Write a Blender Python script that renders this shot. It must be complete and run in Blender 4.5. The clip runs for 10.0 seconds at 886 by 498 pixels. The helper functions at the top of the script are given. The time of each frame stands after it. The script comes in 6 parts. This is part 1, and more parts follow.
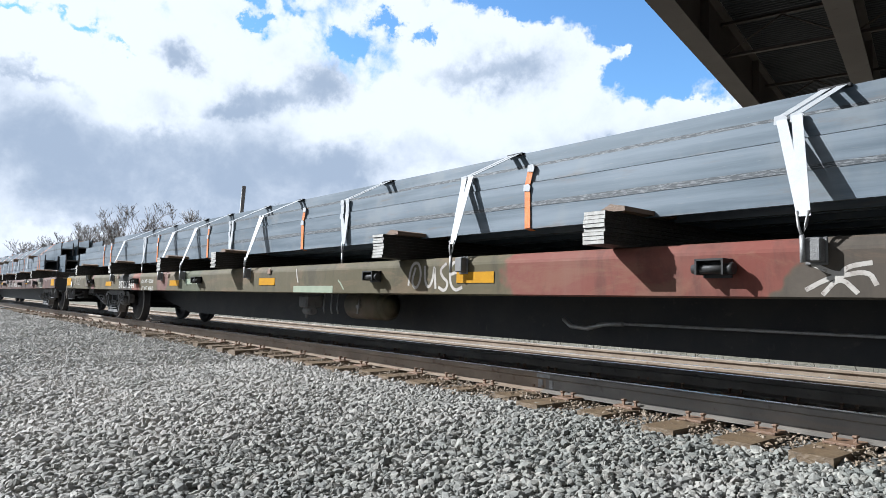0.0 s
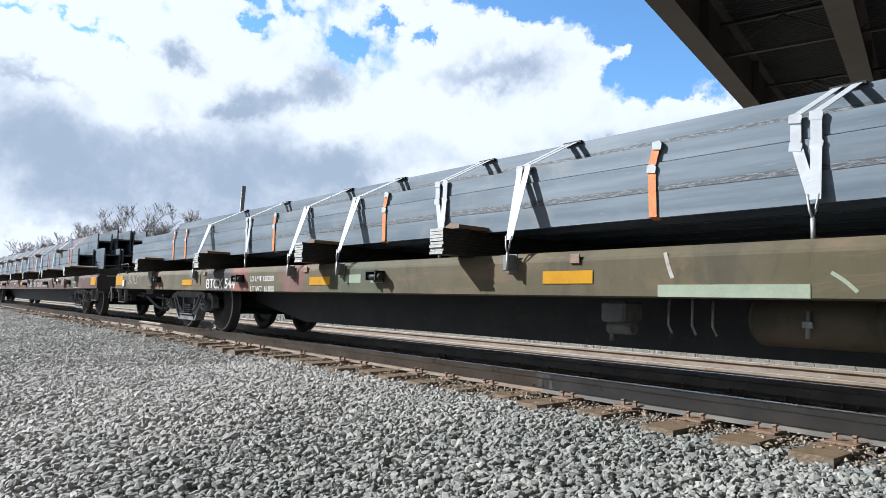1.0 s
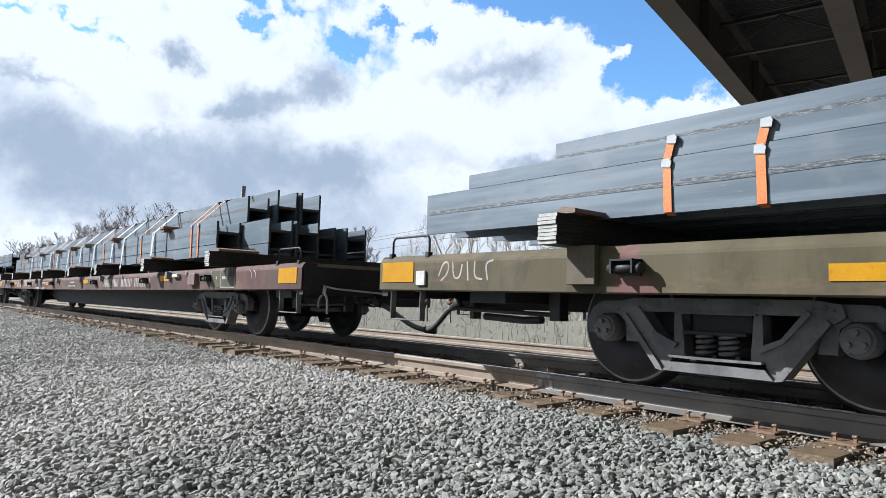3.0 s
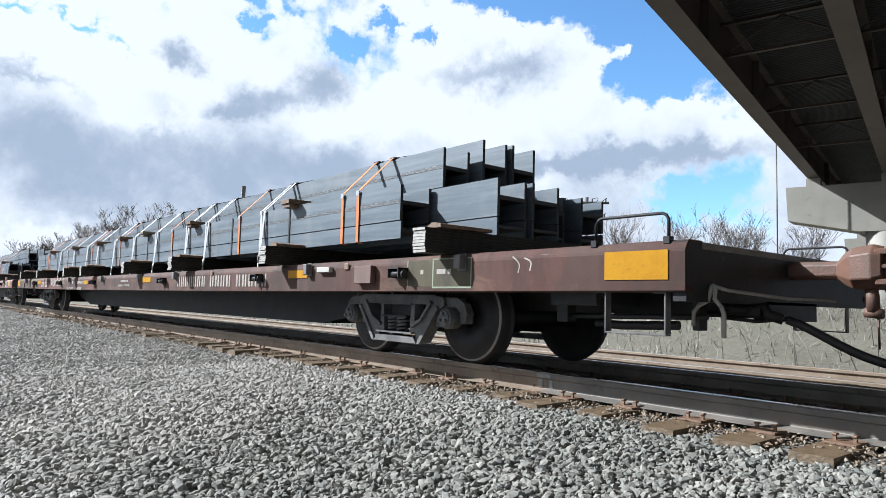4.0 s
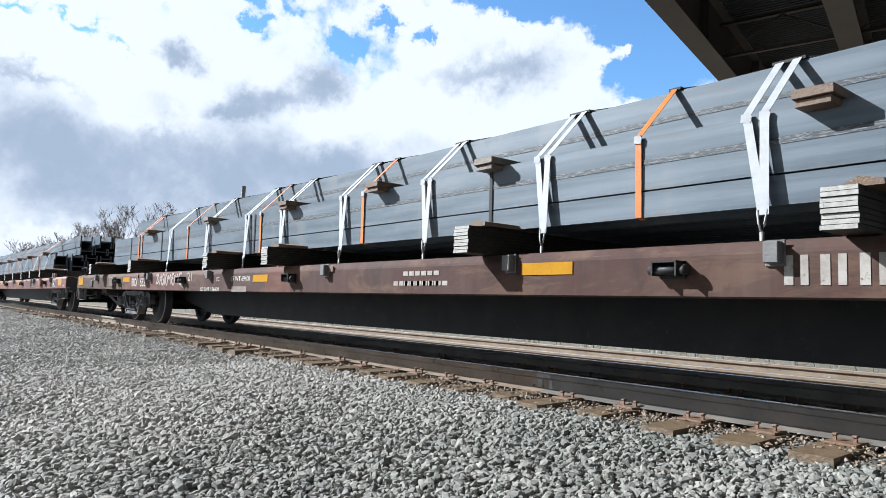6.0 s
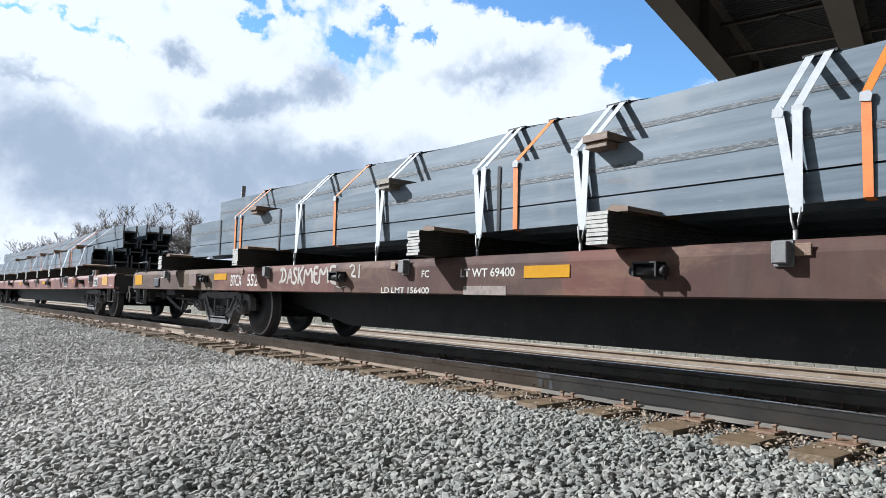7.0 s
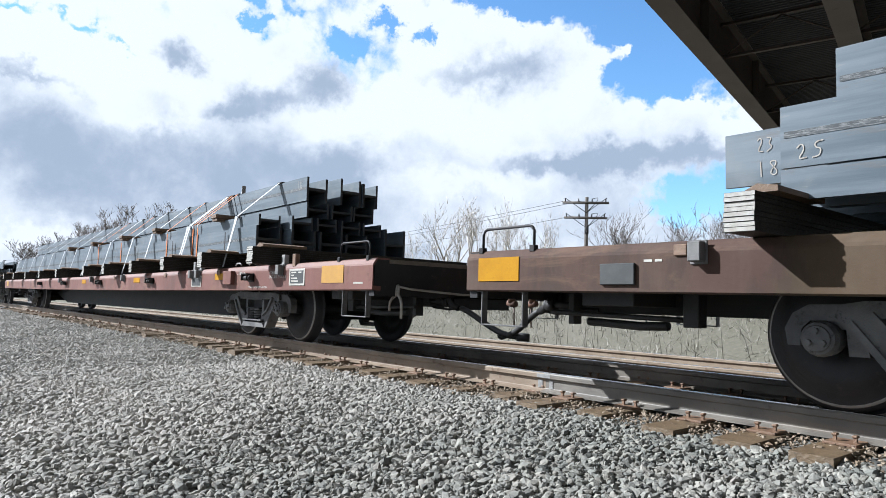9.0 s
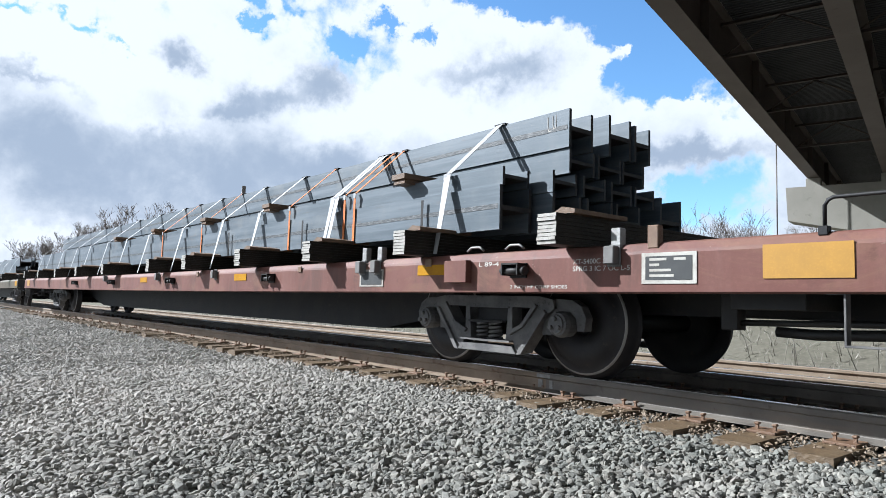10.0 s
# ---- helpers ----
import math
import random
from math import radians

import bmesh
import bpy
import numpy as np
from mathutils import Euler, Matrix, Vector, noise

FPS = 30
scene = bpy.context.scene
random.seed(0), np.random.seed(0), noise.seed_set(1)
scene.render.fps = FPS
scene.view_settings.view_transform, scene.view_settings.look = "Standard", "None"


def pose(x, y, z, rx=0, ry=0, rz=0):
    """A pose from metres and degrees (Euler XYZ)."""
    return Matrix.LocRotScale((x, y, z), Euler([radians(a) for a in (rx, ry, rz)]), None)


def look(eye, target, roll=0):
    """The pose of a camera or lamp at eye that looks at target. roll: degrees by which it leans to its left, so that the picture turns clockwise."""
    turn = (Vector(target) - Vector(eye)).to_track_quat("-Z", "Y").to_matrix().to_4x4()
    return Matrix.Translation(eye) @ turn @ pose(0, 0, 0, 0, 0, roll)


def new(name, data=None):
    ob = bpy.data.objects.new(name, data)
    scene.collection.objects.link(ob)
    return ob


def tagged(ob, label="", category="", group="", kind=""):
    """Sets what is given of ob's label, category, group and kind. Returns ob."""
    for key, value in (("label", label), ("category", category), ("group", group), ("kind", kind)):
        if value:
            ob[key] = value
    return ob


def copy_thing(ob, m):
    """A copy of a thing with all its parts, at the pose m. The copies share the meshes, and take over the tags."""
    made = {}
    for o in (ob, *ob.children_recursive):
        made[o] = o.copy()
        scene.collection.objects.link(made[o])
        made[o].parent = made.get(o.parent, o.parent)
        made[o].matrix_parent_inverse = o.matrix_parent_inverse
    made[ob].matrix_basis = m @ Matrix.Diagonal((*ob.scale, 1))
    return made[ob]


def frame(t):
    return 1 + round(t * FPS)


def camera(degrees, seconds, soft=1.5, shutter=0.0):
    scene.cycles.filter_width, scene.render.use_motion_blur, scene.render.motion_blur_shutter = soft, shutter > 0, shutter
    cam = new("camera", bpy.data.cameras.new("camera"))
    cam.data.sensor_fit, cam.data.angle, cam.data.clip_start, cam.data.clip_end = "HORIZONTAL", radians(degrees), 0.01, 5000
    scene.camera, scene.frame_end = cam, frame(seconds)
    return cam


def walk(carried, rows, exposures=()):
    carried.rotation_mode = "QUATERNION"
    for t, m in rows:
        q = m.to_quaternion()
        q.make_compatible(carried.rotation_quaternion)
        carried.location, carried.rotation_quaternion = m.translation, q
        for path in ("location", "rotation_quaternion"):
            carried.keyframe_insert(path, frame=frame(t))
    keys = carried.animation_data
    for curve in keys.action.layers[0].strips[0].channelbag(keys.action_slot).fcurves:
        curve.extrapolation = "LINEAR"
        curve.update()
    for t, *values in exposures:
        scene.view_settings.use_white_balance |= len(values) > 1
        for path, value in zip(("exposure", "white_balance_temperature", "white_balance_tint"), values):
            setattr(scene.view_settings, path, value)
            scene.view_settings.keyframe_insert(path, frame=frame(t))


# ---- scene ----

V = 4.845            # speed of the train, metres a second
MID = 5.0            # all places on the train are given for this time
TRACK = 5.212        # distance of the track's centre line
SECONDS = 10.0

# ---- camera: it stands still ----
cam = camera(66.65, SECONDS, soft=0.5)
EYE = Vector((0.0, 0.0, 0.5515))
YAW, PITCH = 0.8800, 0.0795
AIM = EYE + Vector((-math.sin(YAW) * math.cos(PITCH), math.cos(YAW) * math.cos(PITCH), math.sin(PITCH)))
STAND = look(EYE, AIM, 1.58)
LOOK = (1.30, 5680, 8)      # stops, kelvin, tint
walk(cam, [(0.0, STAND), (SECONDS, STAND)], [(0.0, *LOOK), (SECONDS, *LOOK)])

# ---- sun ----
SUN = Vector((-1.15, -0.91, 1.0)).normalized()
sun = new("sun", bpy.data.lights.new("sun", "SUN"))
sun.data.energy, sun.data.angle, sun.data.color = 4.7, radians(0.5), (1.0, 0.96, 0.90)
sun.matrix_world = look(SUN * 60, (0, 0, 0))


# ---- node helpers ----
class Nodes:
    """Short ways to chain shader nodes."""

    def __init__(self, tree):
        self.t = tree

    def n(self, kind, **kw):
        node = self.t.nodes.new(kind)
        for k, val in kw.items():
            setattr(node, k, val)
        return node

    def put(self, sock, val):
        if isinstance(val, bpy.types.NodeSocket):
            self.t.links.new(val, sock)
        else:
            sock.default_value = val

    def math(self, op, a, b=0.0, c=0.0, clamp=False):
        node = self.n("ShaderNodeMath", operation=op, use_clamp=clamp)
        for s, val in zip(node.inputs, (a, b, c)):
            self.put(s, val)
        return node.outputs[0]

    def mix(self, f, a, b, mode="MIX"):
        node = self.n("ShaderNodeMix", data_type="RGBA", blend_type=mode)
        self.put(node.inputs[0], f)
        self.put(node.inputs[6], a if isinstance(a, bpy.types.NodeSocket) else (*a[:3], 1))
        self.put(node.inputs[7], b if isinstance(b, bpy.types.NodeSocket) else (*b[:3], 1))
        return node.outputs[2]

    def ramp(self, f, lo, hi):
        node = self.n("ShaderNodeMapRange", interpolation_type="SMOOTHSTEP")
        self.put(node.inputs[0], f)
        self.put(node.inputs[1], lo)
        self.put(node.inputs[2], hi)
        return node.outputs[0]

    def noise(self, vec, scale, detail=4.0, rough=0.55, warp=0.0):
        node = self.n("ShaderNodeTexNoise")
        if vec is not None:
            self.put(node.inputs["Vector"], vec)
        for k, val in (("Scale", scale), ("Detail", detail), ("Roughness", rough), ("Distortion", warp)):
            self.put(node.inputs[k], val)
        return node.outputs[0]

    def stretch(self, vec, sx, sy, sz):
        node = self.n("ShaderNodeVectorMath", operation="MULTIPLY")
        self.put(node.inputs[0], vec)
        node.inputs[1].default_value = (sx, sy, sz)
        return node.outputs[0]


# ---- world: sky with sun and drifting cumulus ----
world = bpy.data.worlds.new("sky")
scene.world = world
world.use_nodes = True
w = Nodes(world.node_tree)
world.node_tree.nodes.clear()
sky = w.n("ShaderNodeTexSky", sky_type="NISHITA", sun_disc=False, sun_elevation=math.asin(SUN.z),
          sun_rotation=math.pi / 2 - math.atan2(SUN.y, SUN.x), air_density=1.0, dust_density=0.2, ozone_density=3.0)
geo = w.n("ShaderNodeTexCoord").outputs["Generated"]
sep = w.n("ShaderNodeSeparateXYZ")
w.put(sep.inputs[0], geo)
AZ = w.math("MULTIPLY", w.math("ARCTAN2", sep.outputs[0], sep.outputs[1]), 57.2958)
EL = w.math("MULTIPLY", w.math("ARCSINE", sep.outputs[2]), 57.2958)
puff = w.noise(geo, 5.0, 9.0, 0.58, 0.25)
fine = w.noise(geo, 14.0, 7.0, 0.6, 0.2)
wob = w.math("SUBTRACT", w.noise(geo, 7.0, 5.0, 0.6), 0.5)
wob2 = w.math("SUBTRACT", w.noise(w.stretch(geo, 1.0, 1.0, -1.0), 8.0, 5.0, 0.6), 0.5)
curl = w.math("SUBTRACT", w.noise(geo, 24.0, 6.0, 0.65), 0.5)
curl2 = w.math("SUBTRACT", w.noise(w.stretch(geo, 1.0, -1.0, 1.0), 26.0, 6.0, 0.65), 0.5)
AZW = w.math("ADD", w.math("MULTIPLY_ADD", wob, 9.0, AZ), w.math("MULTIPLY", curl, 5.5))
ELW = w.math("ADD", w.math("MULTIPLY_ADD", wob2, 6.0, EL), w.math("MULTIPLY", curl2, 3.6))


def patch(az, el, wide, high, weight):
    """A soft-edged oval of the sky, wobbled by noise."""
    a = w.math("DIVIDE", w.math("SUBTRACT", AZW, az), wide)
    b = w.math("DIVIDE", w.math("SUBTRACT", ELW, el), high)
    d = w.math("ADD", w.math("MULTIPLY", a, a), w.math("MULTIPLY", b, b))
    return w.math("MULTIPLY", w.math("EXPONENT", w.math("MULTIPLY", d, -1.0)), weight)


def total(first, patches):
    for one in patches:
        first = w.math("ADD", first, patch(*one))
    return first


CLEAR = [(-33.0, 18.6, 4.4, 2.6, -0.75), (-34.3, 23.3, 7.2, 2.1, -0.75), (-44.0, 25.1, 5.3, 0.9, -0.55), (-60.4, 21.6, 1.5, 0.8, -0.46), (-56.4, 23.5, 1.8, 0.6, -0.42), (-52.8, 22.3, 1.1, 0.9, -0.50),
         (-67.6, 23.6, 2.6, 0.5, -0.45), (-66.8, 21.9, 0.6, 0.5, -0.32), (-79.9, 20.0, 1.7, 0.5, -0.34), (-83.9, 19.6, 1.9, 0.4, -0.30), (-30.6, 8.6, 3.2, 0.9, -0.40), (-76.9, 19.1, 1.2, 0.3, -0.25)]
BANK = [(-45.5, 19.9, 6.6, 3.2, 0.40), (-35.6, 13.6, 3.6, 1.6, 0.50), (-28.6, 13.4, 3.2, 1.4, 0.42), (-36.0, 20.7, 0.9, 0.6, 0.42), (-38.0, 19.9, 0.7, 0.7, 0.35), (-29.0, 15.9, 2.0, 0.5, 0.30), (-64.3, 13.8, 17.9, 5.9, 0.20), (-76.8, 8.2, 15.4, 3.8, 0.40), (-42.0, 9.6, 5.0, 2.2, 0.30)]
GREY = [(-61.4, 18.6, 2.8, 1.8, 0.90), (-65.0, 16.5, 3.0, 1.3, 0.80), (-68.0, 15.0, 2.7, 1.1, 0.72), (-72.0, 18.7, 1.7, 1.3, 0.85), (-45.4, 19.4, 4.6, 1.8, 0.62), (-43.6, 20.6, 3.0, 1.6, 0.36), (-50.6, 18.9, 4.0, 1.2, 0.45), (-59.5, 11.7, 4.6, 1.5, 0.50), (-83.1, 15.2, 2.4, 0.6, 0.60),
        (-36.4, 12.0, 5.0, 1.1, 0.85), (-28.4, 12.4, 4.0, 1.0, 0.60), (-42.5, 12.0, 3.5, 0.8, 0.45), (-75.0, 10.1, 17.0, 4.2, 0.58), (-82.4, 12.7, 5.5, 1.7, 0.20), (-73.9, 13.9, 4.9, 0.9, -0.34), (-52.9, 15.2, 4.9, 1.2, -0.42), (-48.3, 10.3, 5.3, 1.0, -0.34), (-81.1, 4.6, 4.0, 0.8, -0.45), (-77.5, 18.0, 5.9, 1.4, -0.34)]
density = total(w.math("MULTIPLY_ADD", w.math("SUBTRACT", puff, 0.5), 0.8, w.math("MULTIPLY_ADD", w.math("SUBTRACT", fine, 0.5), 0.75, 0.50)), CLEAR + BANK)
cover = w.ramp(density, 0.26, 0.47)
billow = w.noise(w.stretch(geo, 1.0, 1.0, 1.7), 3.2, 7.0, 0.6, 0.4)
shade = total(w.math("MULTIPLY_ADD", w.math("SUBTRACT", billow, 0.5), 1.0, w.math("MULTIPLY", w.math("SUBTRACT", fine, 0.5), 1.0)), GREY)
shade = w.math("MULTIPLY_ADD", w.ramp(EL, 17.0, 9.0), 0.34, shade)
grey = w.ramp(shade, 0.0, 0.95)
cloud = w.mix(grey, (0.412, 0.410, 0.412), (0.186, 0.210, 0.246))
air = w.n("ShaderNodeVectorMath", operation="SCALE")
w.put(air.inputs[0], sky.outputs[0])
air.inputs[3].default_value = 0.085
azure = w.mix(1.0, air.outputs[0], (0.86, 1.0, 1.03), "MULTIPLY")
both = w.mix(cover, azure, cloud)
bg = w.n("ShaderNodeBackground")
w.put(bg.inputs[0], both)
bg.inputs[1].default_value = 1.0
wo = w.n("ShaderNodeOutputWorld")
w.put(wo.inputs[0], bg.outputs[0])


# ---- materials ----
def surface(name, build, rough=0.6, metal=0.0, spec=0.5):
    """build(k, vec) returns colour, and may return bump height, its strength and a roughness socket."""
    m = bpy.data.materials.new(name)
    m.use_nodes = True
    m.node_tree.nodes.clear()
    k = Nodes(m.node_tree)
    vec = k.n("ShaderNodeTexCoord").outputs["Object"]
    out = build(k, vec)
    colour, height, strength, roughness = (list(out) + [None] * 3)[:4] if isinstance(out, tuple) else (out, None, None, None)
    b = k.n("ShaderNodeBsdfPrincipled")
    k.put(b.inputs["Base Color"], colour if isinstance(colour, bpy.types.NodeSocket) else (*colour, 1))
    k.put(b.inputs["Roughness"], roughness if roughness is not None else rough)
    b.inputs["Metallic"].default_value = metal
    b.inputs["Specular IOR Level"].default_value = spec
    if height is not None:
        bump = k.n("ShaderNodeBump")
        bump.inputs["Strength"].default_value = strength or 0.3
        bump.inputs["Distance"].default_value = 0.01
        k.put(bump.inputs["Height"], height)
        k.put(b.inputs["Normal"], bump.outputs[0])
    o = k.n("ShaderNodeOutputMaterial")
    k.put(o.inputs[0], b.outputs[0])
    return m


def worn(a, b, c=None, scale=3.0, grain=60.0, bump=0.15, streak=None, weather=None):
    """Two tones mottled at two scales, a third in spots, and streaks along the length or down the face."""

    def build(k, vec):
        big = k.ramp(k.noise(vec, scale, 5.0, 0.6), 0.35, 0.68)
        small = k.noise(vec, grain, 4.0, 0.6)
        col = k.mix(big, a, b)
        if c:
            col = k.mix(k.ramp(k.noise(vec, scale * 4.3, 6.0, 0.65), 0.58, 0.7), col, c)
        if streak:
            s = k.ramp(k.noise(k.stretch(vec, *streak[:3]), 1.0, 5.0, 0.6), 0.45, 0.75)
            col = k.mix(k.math("MULTIPLY", s, streak[3]), col, streak[4])
        if weather:
            grime = k.ramp(k.noise(k.stretch(vec, 3.2, 3.2, 0.9), 1.0, 6.0, 0.65, 0.6), 0.48, 0.66)
            col = k.mix(k.math("MULTIPLY", grime, 0.65), col, weather[0])
            dust = k.ramp(k.noise(k.stretch(vec, 1.1, 1.1, 2.6), 1.0, 7.0, 0.7, 0.8), 0.50, 0.62)
            col = k.mix(k.math("MULTIPLY", dust, 0.6), col, weather[1])
            chips = k.ramp(k.noise(k.stretch(vec, 9.0, 9.0, 16.0), 1.0, 5.0, 0.7), 0.66, 0.70)
            col = k.mix(k.math("MULTIPLY", chips, 0.5), col, weather[2])
        col = k.mix(k.math("MULTIPLY", k.math("SUBTRACT", small, 0.5), 0.6, clamp=True), col, tuple(min(1, x * 1.9 + 0.02) for x in a))
        rough = k.math("MULTIPLY_ADD", small, 0.3, 0.42)
        return col, small, bump, rough

    return build


M = {}


def stone_build(k, vec):
    isl = k.n("ShaderNodeNewGeometry").outputs["Random Per Island"]
    ramp = k.n("ShaderNodeValToRGB")
    k.put(ramp.inputs[0], isl)
    cr = ramp.color_ramp
    cr.elements[0].color, cr.elements[1].color = (0.072, 0.075, 0.068, 1), (0.290, 0.285, 0.248, 1)
    for pos, colour in ((0.25, (0.128, 0.132, 0.117, 1)), (0.5, (0.176, 0.178, 0.156, 1)), (0.68, (0.212, 0.206, 0.178, 1)), (0.8, (0.165, 0.152, 0.130, 1))):
        cr.elements.new(pos).color = colour
    g = k.noise(vec, 90.0, 4.0, 0.65)
    dust = k.ramp(k.noise(vec, 1.1, 4.0, 0.6), 0.4, 0.7)
    # stones blend to a paler tan further along -x
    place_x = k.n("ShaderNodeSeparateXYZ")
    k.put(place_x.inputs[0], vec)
    far_pale = k.math("MULTIPLY", k.ramp(place_x.outputs[0], -1.2, -6.5), 0.60)
    col = k.mix(k.math("MULTIPLY_ADD", dust, 0.35, far_pale), ramp.outputs[0], (0.39, 0.362, 0.325))
    col = k.mix(k.math("MULTIPLY", g, 0.35), col, (0.11, 0.112, 0.108))
    return col, g, 0.5


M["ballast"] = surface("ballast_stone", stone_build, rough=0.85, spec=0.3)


def ground_build(k, vec):
    big = k.ramp(k.noise(vec, 0.35, 5.0, 0.6), 0.35, 0.65)
    mid = k.noise(vec, 22.0, 5.0, 0.7)
    vor = k.n("ShaderNodeTexVoronoi", feature="F1")
    k.put(vor.inputs["Vector"], vec)
    vor.inputs["Scale"].default_value = 26.0
    col = k.mix(big, (0.14, 0.137, 0.126), (0.19, 0.178, 0.158))
    col = k.mix(k.ramp(mid, 0.4, 0.65), col, (0.24, 0.234, 0.215))
    col = k.mix(k.ramp(vor.outputs["Distance"], 0.35, 0.75), col, (0.07, 0.07, 0.065))
    return col, vor.outputs["Distance"], 0.6


M["ground"] = surface("gravel_ground", ground_build, rough=0.9, spec=0.2)


def field_build(k, vec):
    big = k.ramp(k.noise(vec, 0.12, 5.0, 0.6), 0.35, 0.65)
    fib = k.noise(k.stretch(vec, 9.0, 9.0, 1.6), 1.0, 6.0, 0.7)
    col = k.mix(big, (0.110, 0.102, 0.082), (0.092, 0.088, 0.066))
    col = k.mix(k.ramp(fib, 0.35, 0.7), col, (0.150, 0.140, 0.112))
    return col, fib, 0.7


M["field"] = surface("dry_grass", field_build, rough=0.95, spec=0.1)


def steel_build(k, vec):
    """Mill-scaled rolled steel: blue grey, rubbed pale along the web line and scuffed lengthwise."""
    sx = k.noise(k.stretch(vec, 0.5, 3.0, 9.0), 1.0, 5.0, 0.6)
    big = k.noise(vec, 1.6, 4.0, 0.6)
    fine = k.noise(k.stretch(vec, 6.0, 40.0, 60.0), 1.0, 4.0, 0.7)
    col = k.mix(k.ramp(sx, 0.35, 0.7), (0.050, 0.069, 0.086), (0.106, 0.128, 0.150))
    col = k.mix(k.math("MULTIPLY", k.ramp(big, 0.5, 0.7), 0.5), col, (0.135, 0.145, 0.150))
    col = k.mix(k.math("MULTIPLY", k.ramp(fine, 0.60, 0.74), 0.5), col, (0.17, 0.17, 0.16))
    rust = k.ramp(k.noise(k.stretch(vec, 0.7, 2.0, 5.0), 2.3, 6.0, 0.7), 0.56, 0.72)
    col = k.mix(k.math("MULTIPLY", rust, 0.55), col, (0.088, 0.070, 0.055))
    return col, fine, 0.06, k.math("MULTIPLY_ADD", sx, 0.25, 0.42)


M["steel"] = surface("mill_scale_steel", steel_build, metal=0.15, spec=0.5)
# shade put into the colour: beam ends and the recesses between flanges
M["steel_shade"] = surface("shade_dark_steel", worn((0.026, 0.027, 0.029), (0.040, 0.036, 0.033), (0.062, 0.050, 0.042), 3.0, 60, 0.2), rough=0.7, spec=0.25)
M["scuff"] = surface("rubbed_scale", lambda k, v: (k.mix(k.ramp(k.noise(k.stretch(v, 14.0, 1.0, 110.0), 1.0, 6.0, 0.75), 0.47, 0.6), (0.022, 0.026, 0.030), (0.135, 0.142, 0.145)),), rough=0.6)
M["rail_web"] = surface("rusty_rail", worn((0.098, 0.082, 0.066), (0.150, 0.126, 0.102), (0.055, 0.046, 0.040), 2.0, 80, 0.2), rough=0.7)
M["grey_rail"] = surface("grey_brown_rail", worn((0.100, 0.090, 0.078), (0.150, 0.134, 0.114), (0.062, 0.052, 0.044), 2.0, 80, 0.2, (1.0, 8.0, 14.0, 0.5, (0.165, 0.120, 0.080))), rough=0.7)
M["dusty_rail"] = surface("dusty_pale_rust", worn((0.17, 0.13, 0.095), (0.23, 0.185, 0.14), (0.12, 0.08, 0.055), 2.0, 80, 0.2), rough=0.85, spec=0.2)
M["rail_head"] = surface("polished_rail", lambda k, v: (k.mix(k.noise(k.stretch(v, 0.6, 30, 1), 1.0), (0.36, 0.35, 0.34), (0.50, 0.49, 0.48)),), rough=0.26, metal=0.9)
M["tie"] = surface("weathered_tie", worn((0.076, 0.051, 0.029), (0.128, 0.086, 0.046), (0.030, 0.025, 0.019), 4.0, 55, 0.8, (26.0, 2.0, 26.0, 0.6, (0.150, 0.110, 0.066))), rough=0.85)
M["rust"] = surface("rusted_iron", worn((0.115, 0.064, 0.038), (0.165, 0.100, 0.060), (0.060, 0.040, 0.031), 9.0, 120, 0.4), rough=0.85)
M["black"] = surface("sooty_steel", worn((0.0135, 0.0135, 0.0150), (0.0225, 0.0210, 0.0195), (0.0330, 0.0285, 0.0255), 3.0, 70, 0.15), rough=0.75, spec=0.25)
M["truck"] = surface("dusty_cast_steel", worn((0.062, 0.060, 0.060), (0.125, 0.120, 0.114), (0.026, 0.024, 0.024), 5.0, 90, 0.3), rough=0.75)
M["wheel"] = surface("wheel_steel", worn((0.017, 0.016, 0.018), (0.026, 0.024, 0.024), (0.04, 0.032, 0.028), 4.0, 90, 0.2), rough=0.7, spec=0.3)
M["tread"] = surface("wheel_rim_worn_bright", worn((0.22, 0.21, 0.2), (0.30, 0.28, 0.26), None, 6.0, 60, 0.1), rough=0.4, metal=0.6)
M["yellow"] = surface("yellow_reflective_sheet", worn((0.360, 0.178, 0.002), (0.315, 0.150, 0.002), (0.240, 0.130, 0.010), 6.0, 90, 0.03), rough=0.6, spec=0.12)
M["amber"] = surface("faded_amber_sheet", worn((0.3480, 0.1800, 0.0176), (0.3000, 0.1560, 0.0176), None, 6.0, 90, 0.03), rough=0.5)
M["white"] = surface("stencil_white", worn((0.3960, 0.3840, 0.3480), (0.3000, 0.2800, 0.2450), (0.14, 0.11, 0.09), 9.0, 60, 0.05), rough=0.7)
M["grime_white"] = surface("faded_white_paint", worn((0.3080, 0.2840, 0.2500), (0.2040, 0.1740, 0.1500), (0.12, 0.09, 0.075), 7.0, 60, 0.05), rough=0.75)
M["smudge"] = surface("thin_overpaint", worn((0.115, 0.082, 0.068), (0.19, 0.155, 0.132), (0.075, 0.05, 0.042), 7.0, 60, 0.05), rough=0.75)
M["pale_green"] = surface("pale_green_patch", worn((0.1904, 0.2128, 0.1456), (0.1512, 0.1792, 0.1176), None, 4.0, 60, 0.05), rough=0.7)
M["olive"] = surface("olive_paint", worn((0.0612, 0.0526, 0.0302), (0.0792, 0.0677, 0.0432), (0.0936, 0.0792, 0.0576), 1.6, 45, 0.1, (6.0, 6.0, 0.7, 0.35, (0.1044, 0.0864, 0.0648)), weather=((0.034, 0.031, 0.022), (0.105, 0.075, 0.056), (0.20, 0.17, 0.13))), rough=0.65, spec=0.2)
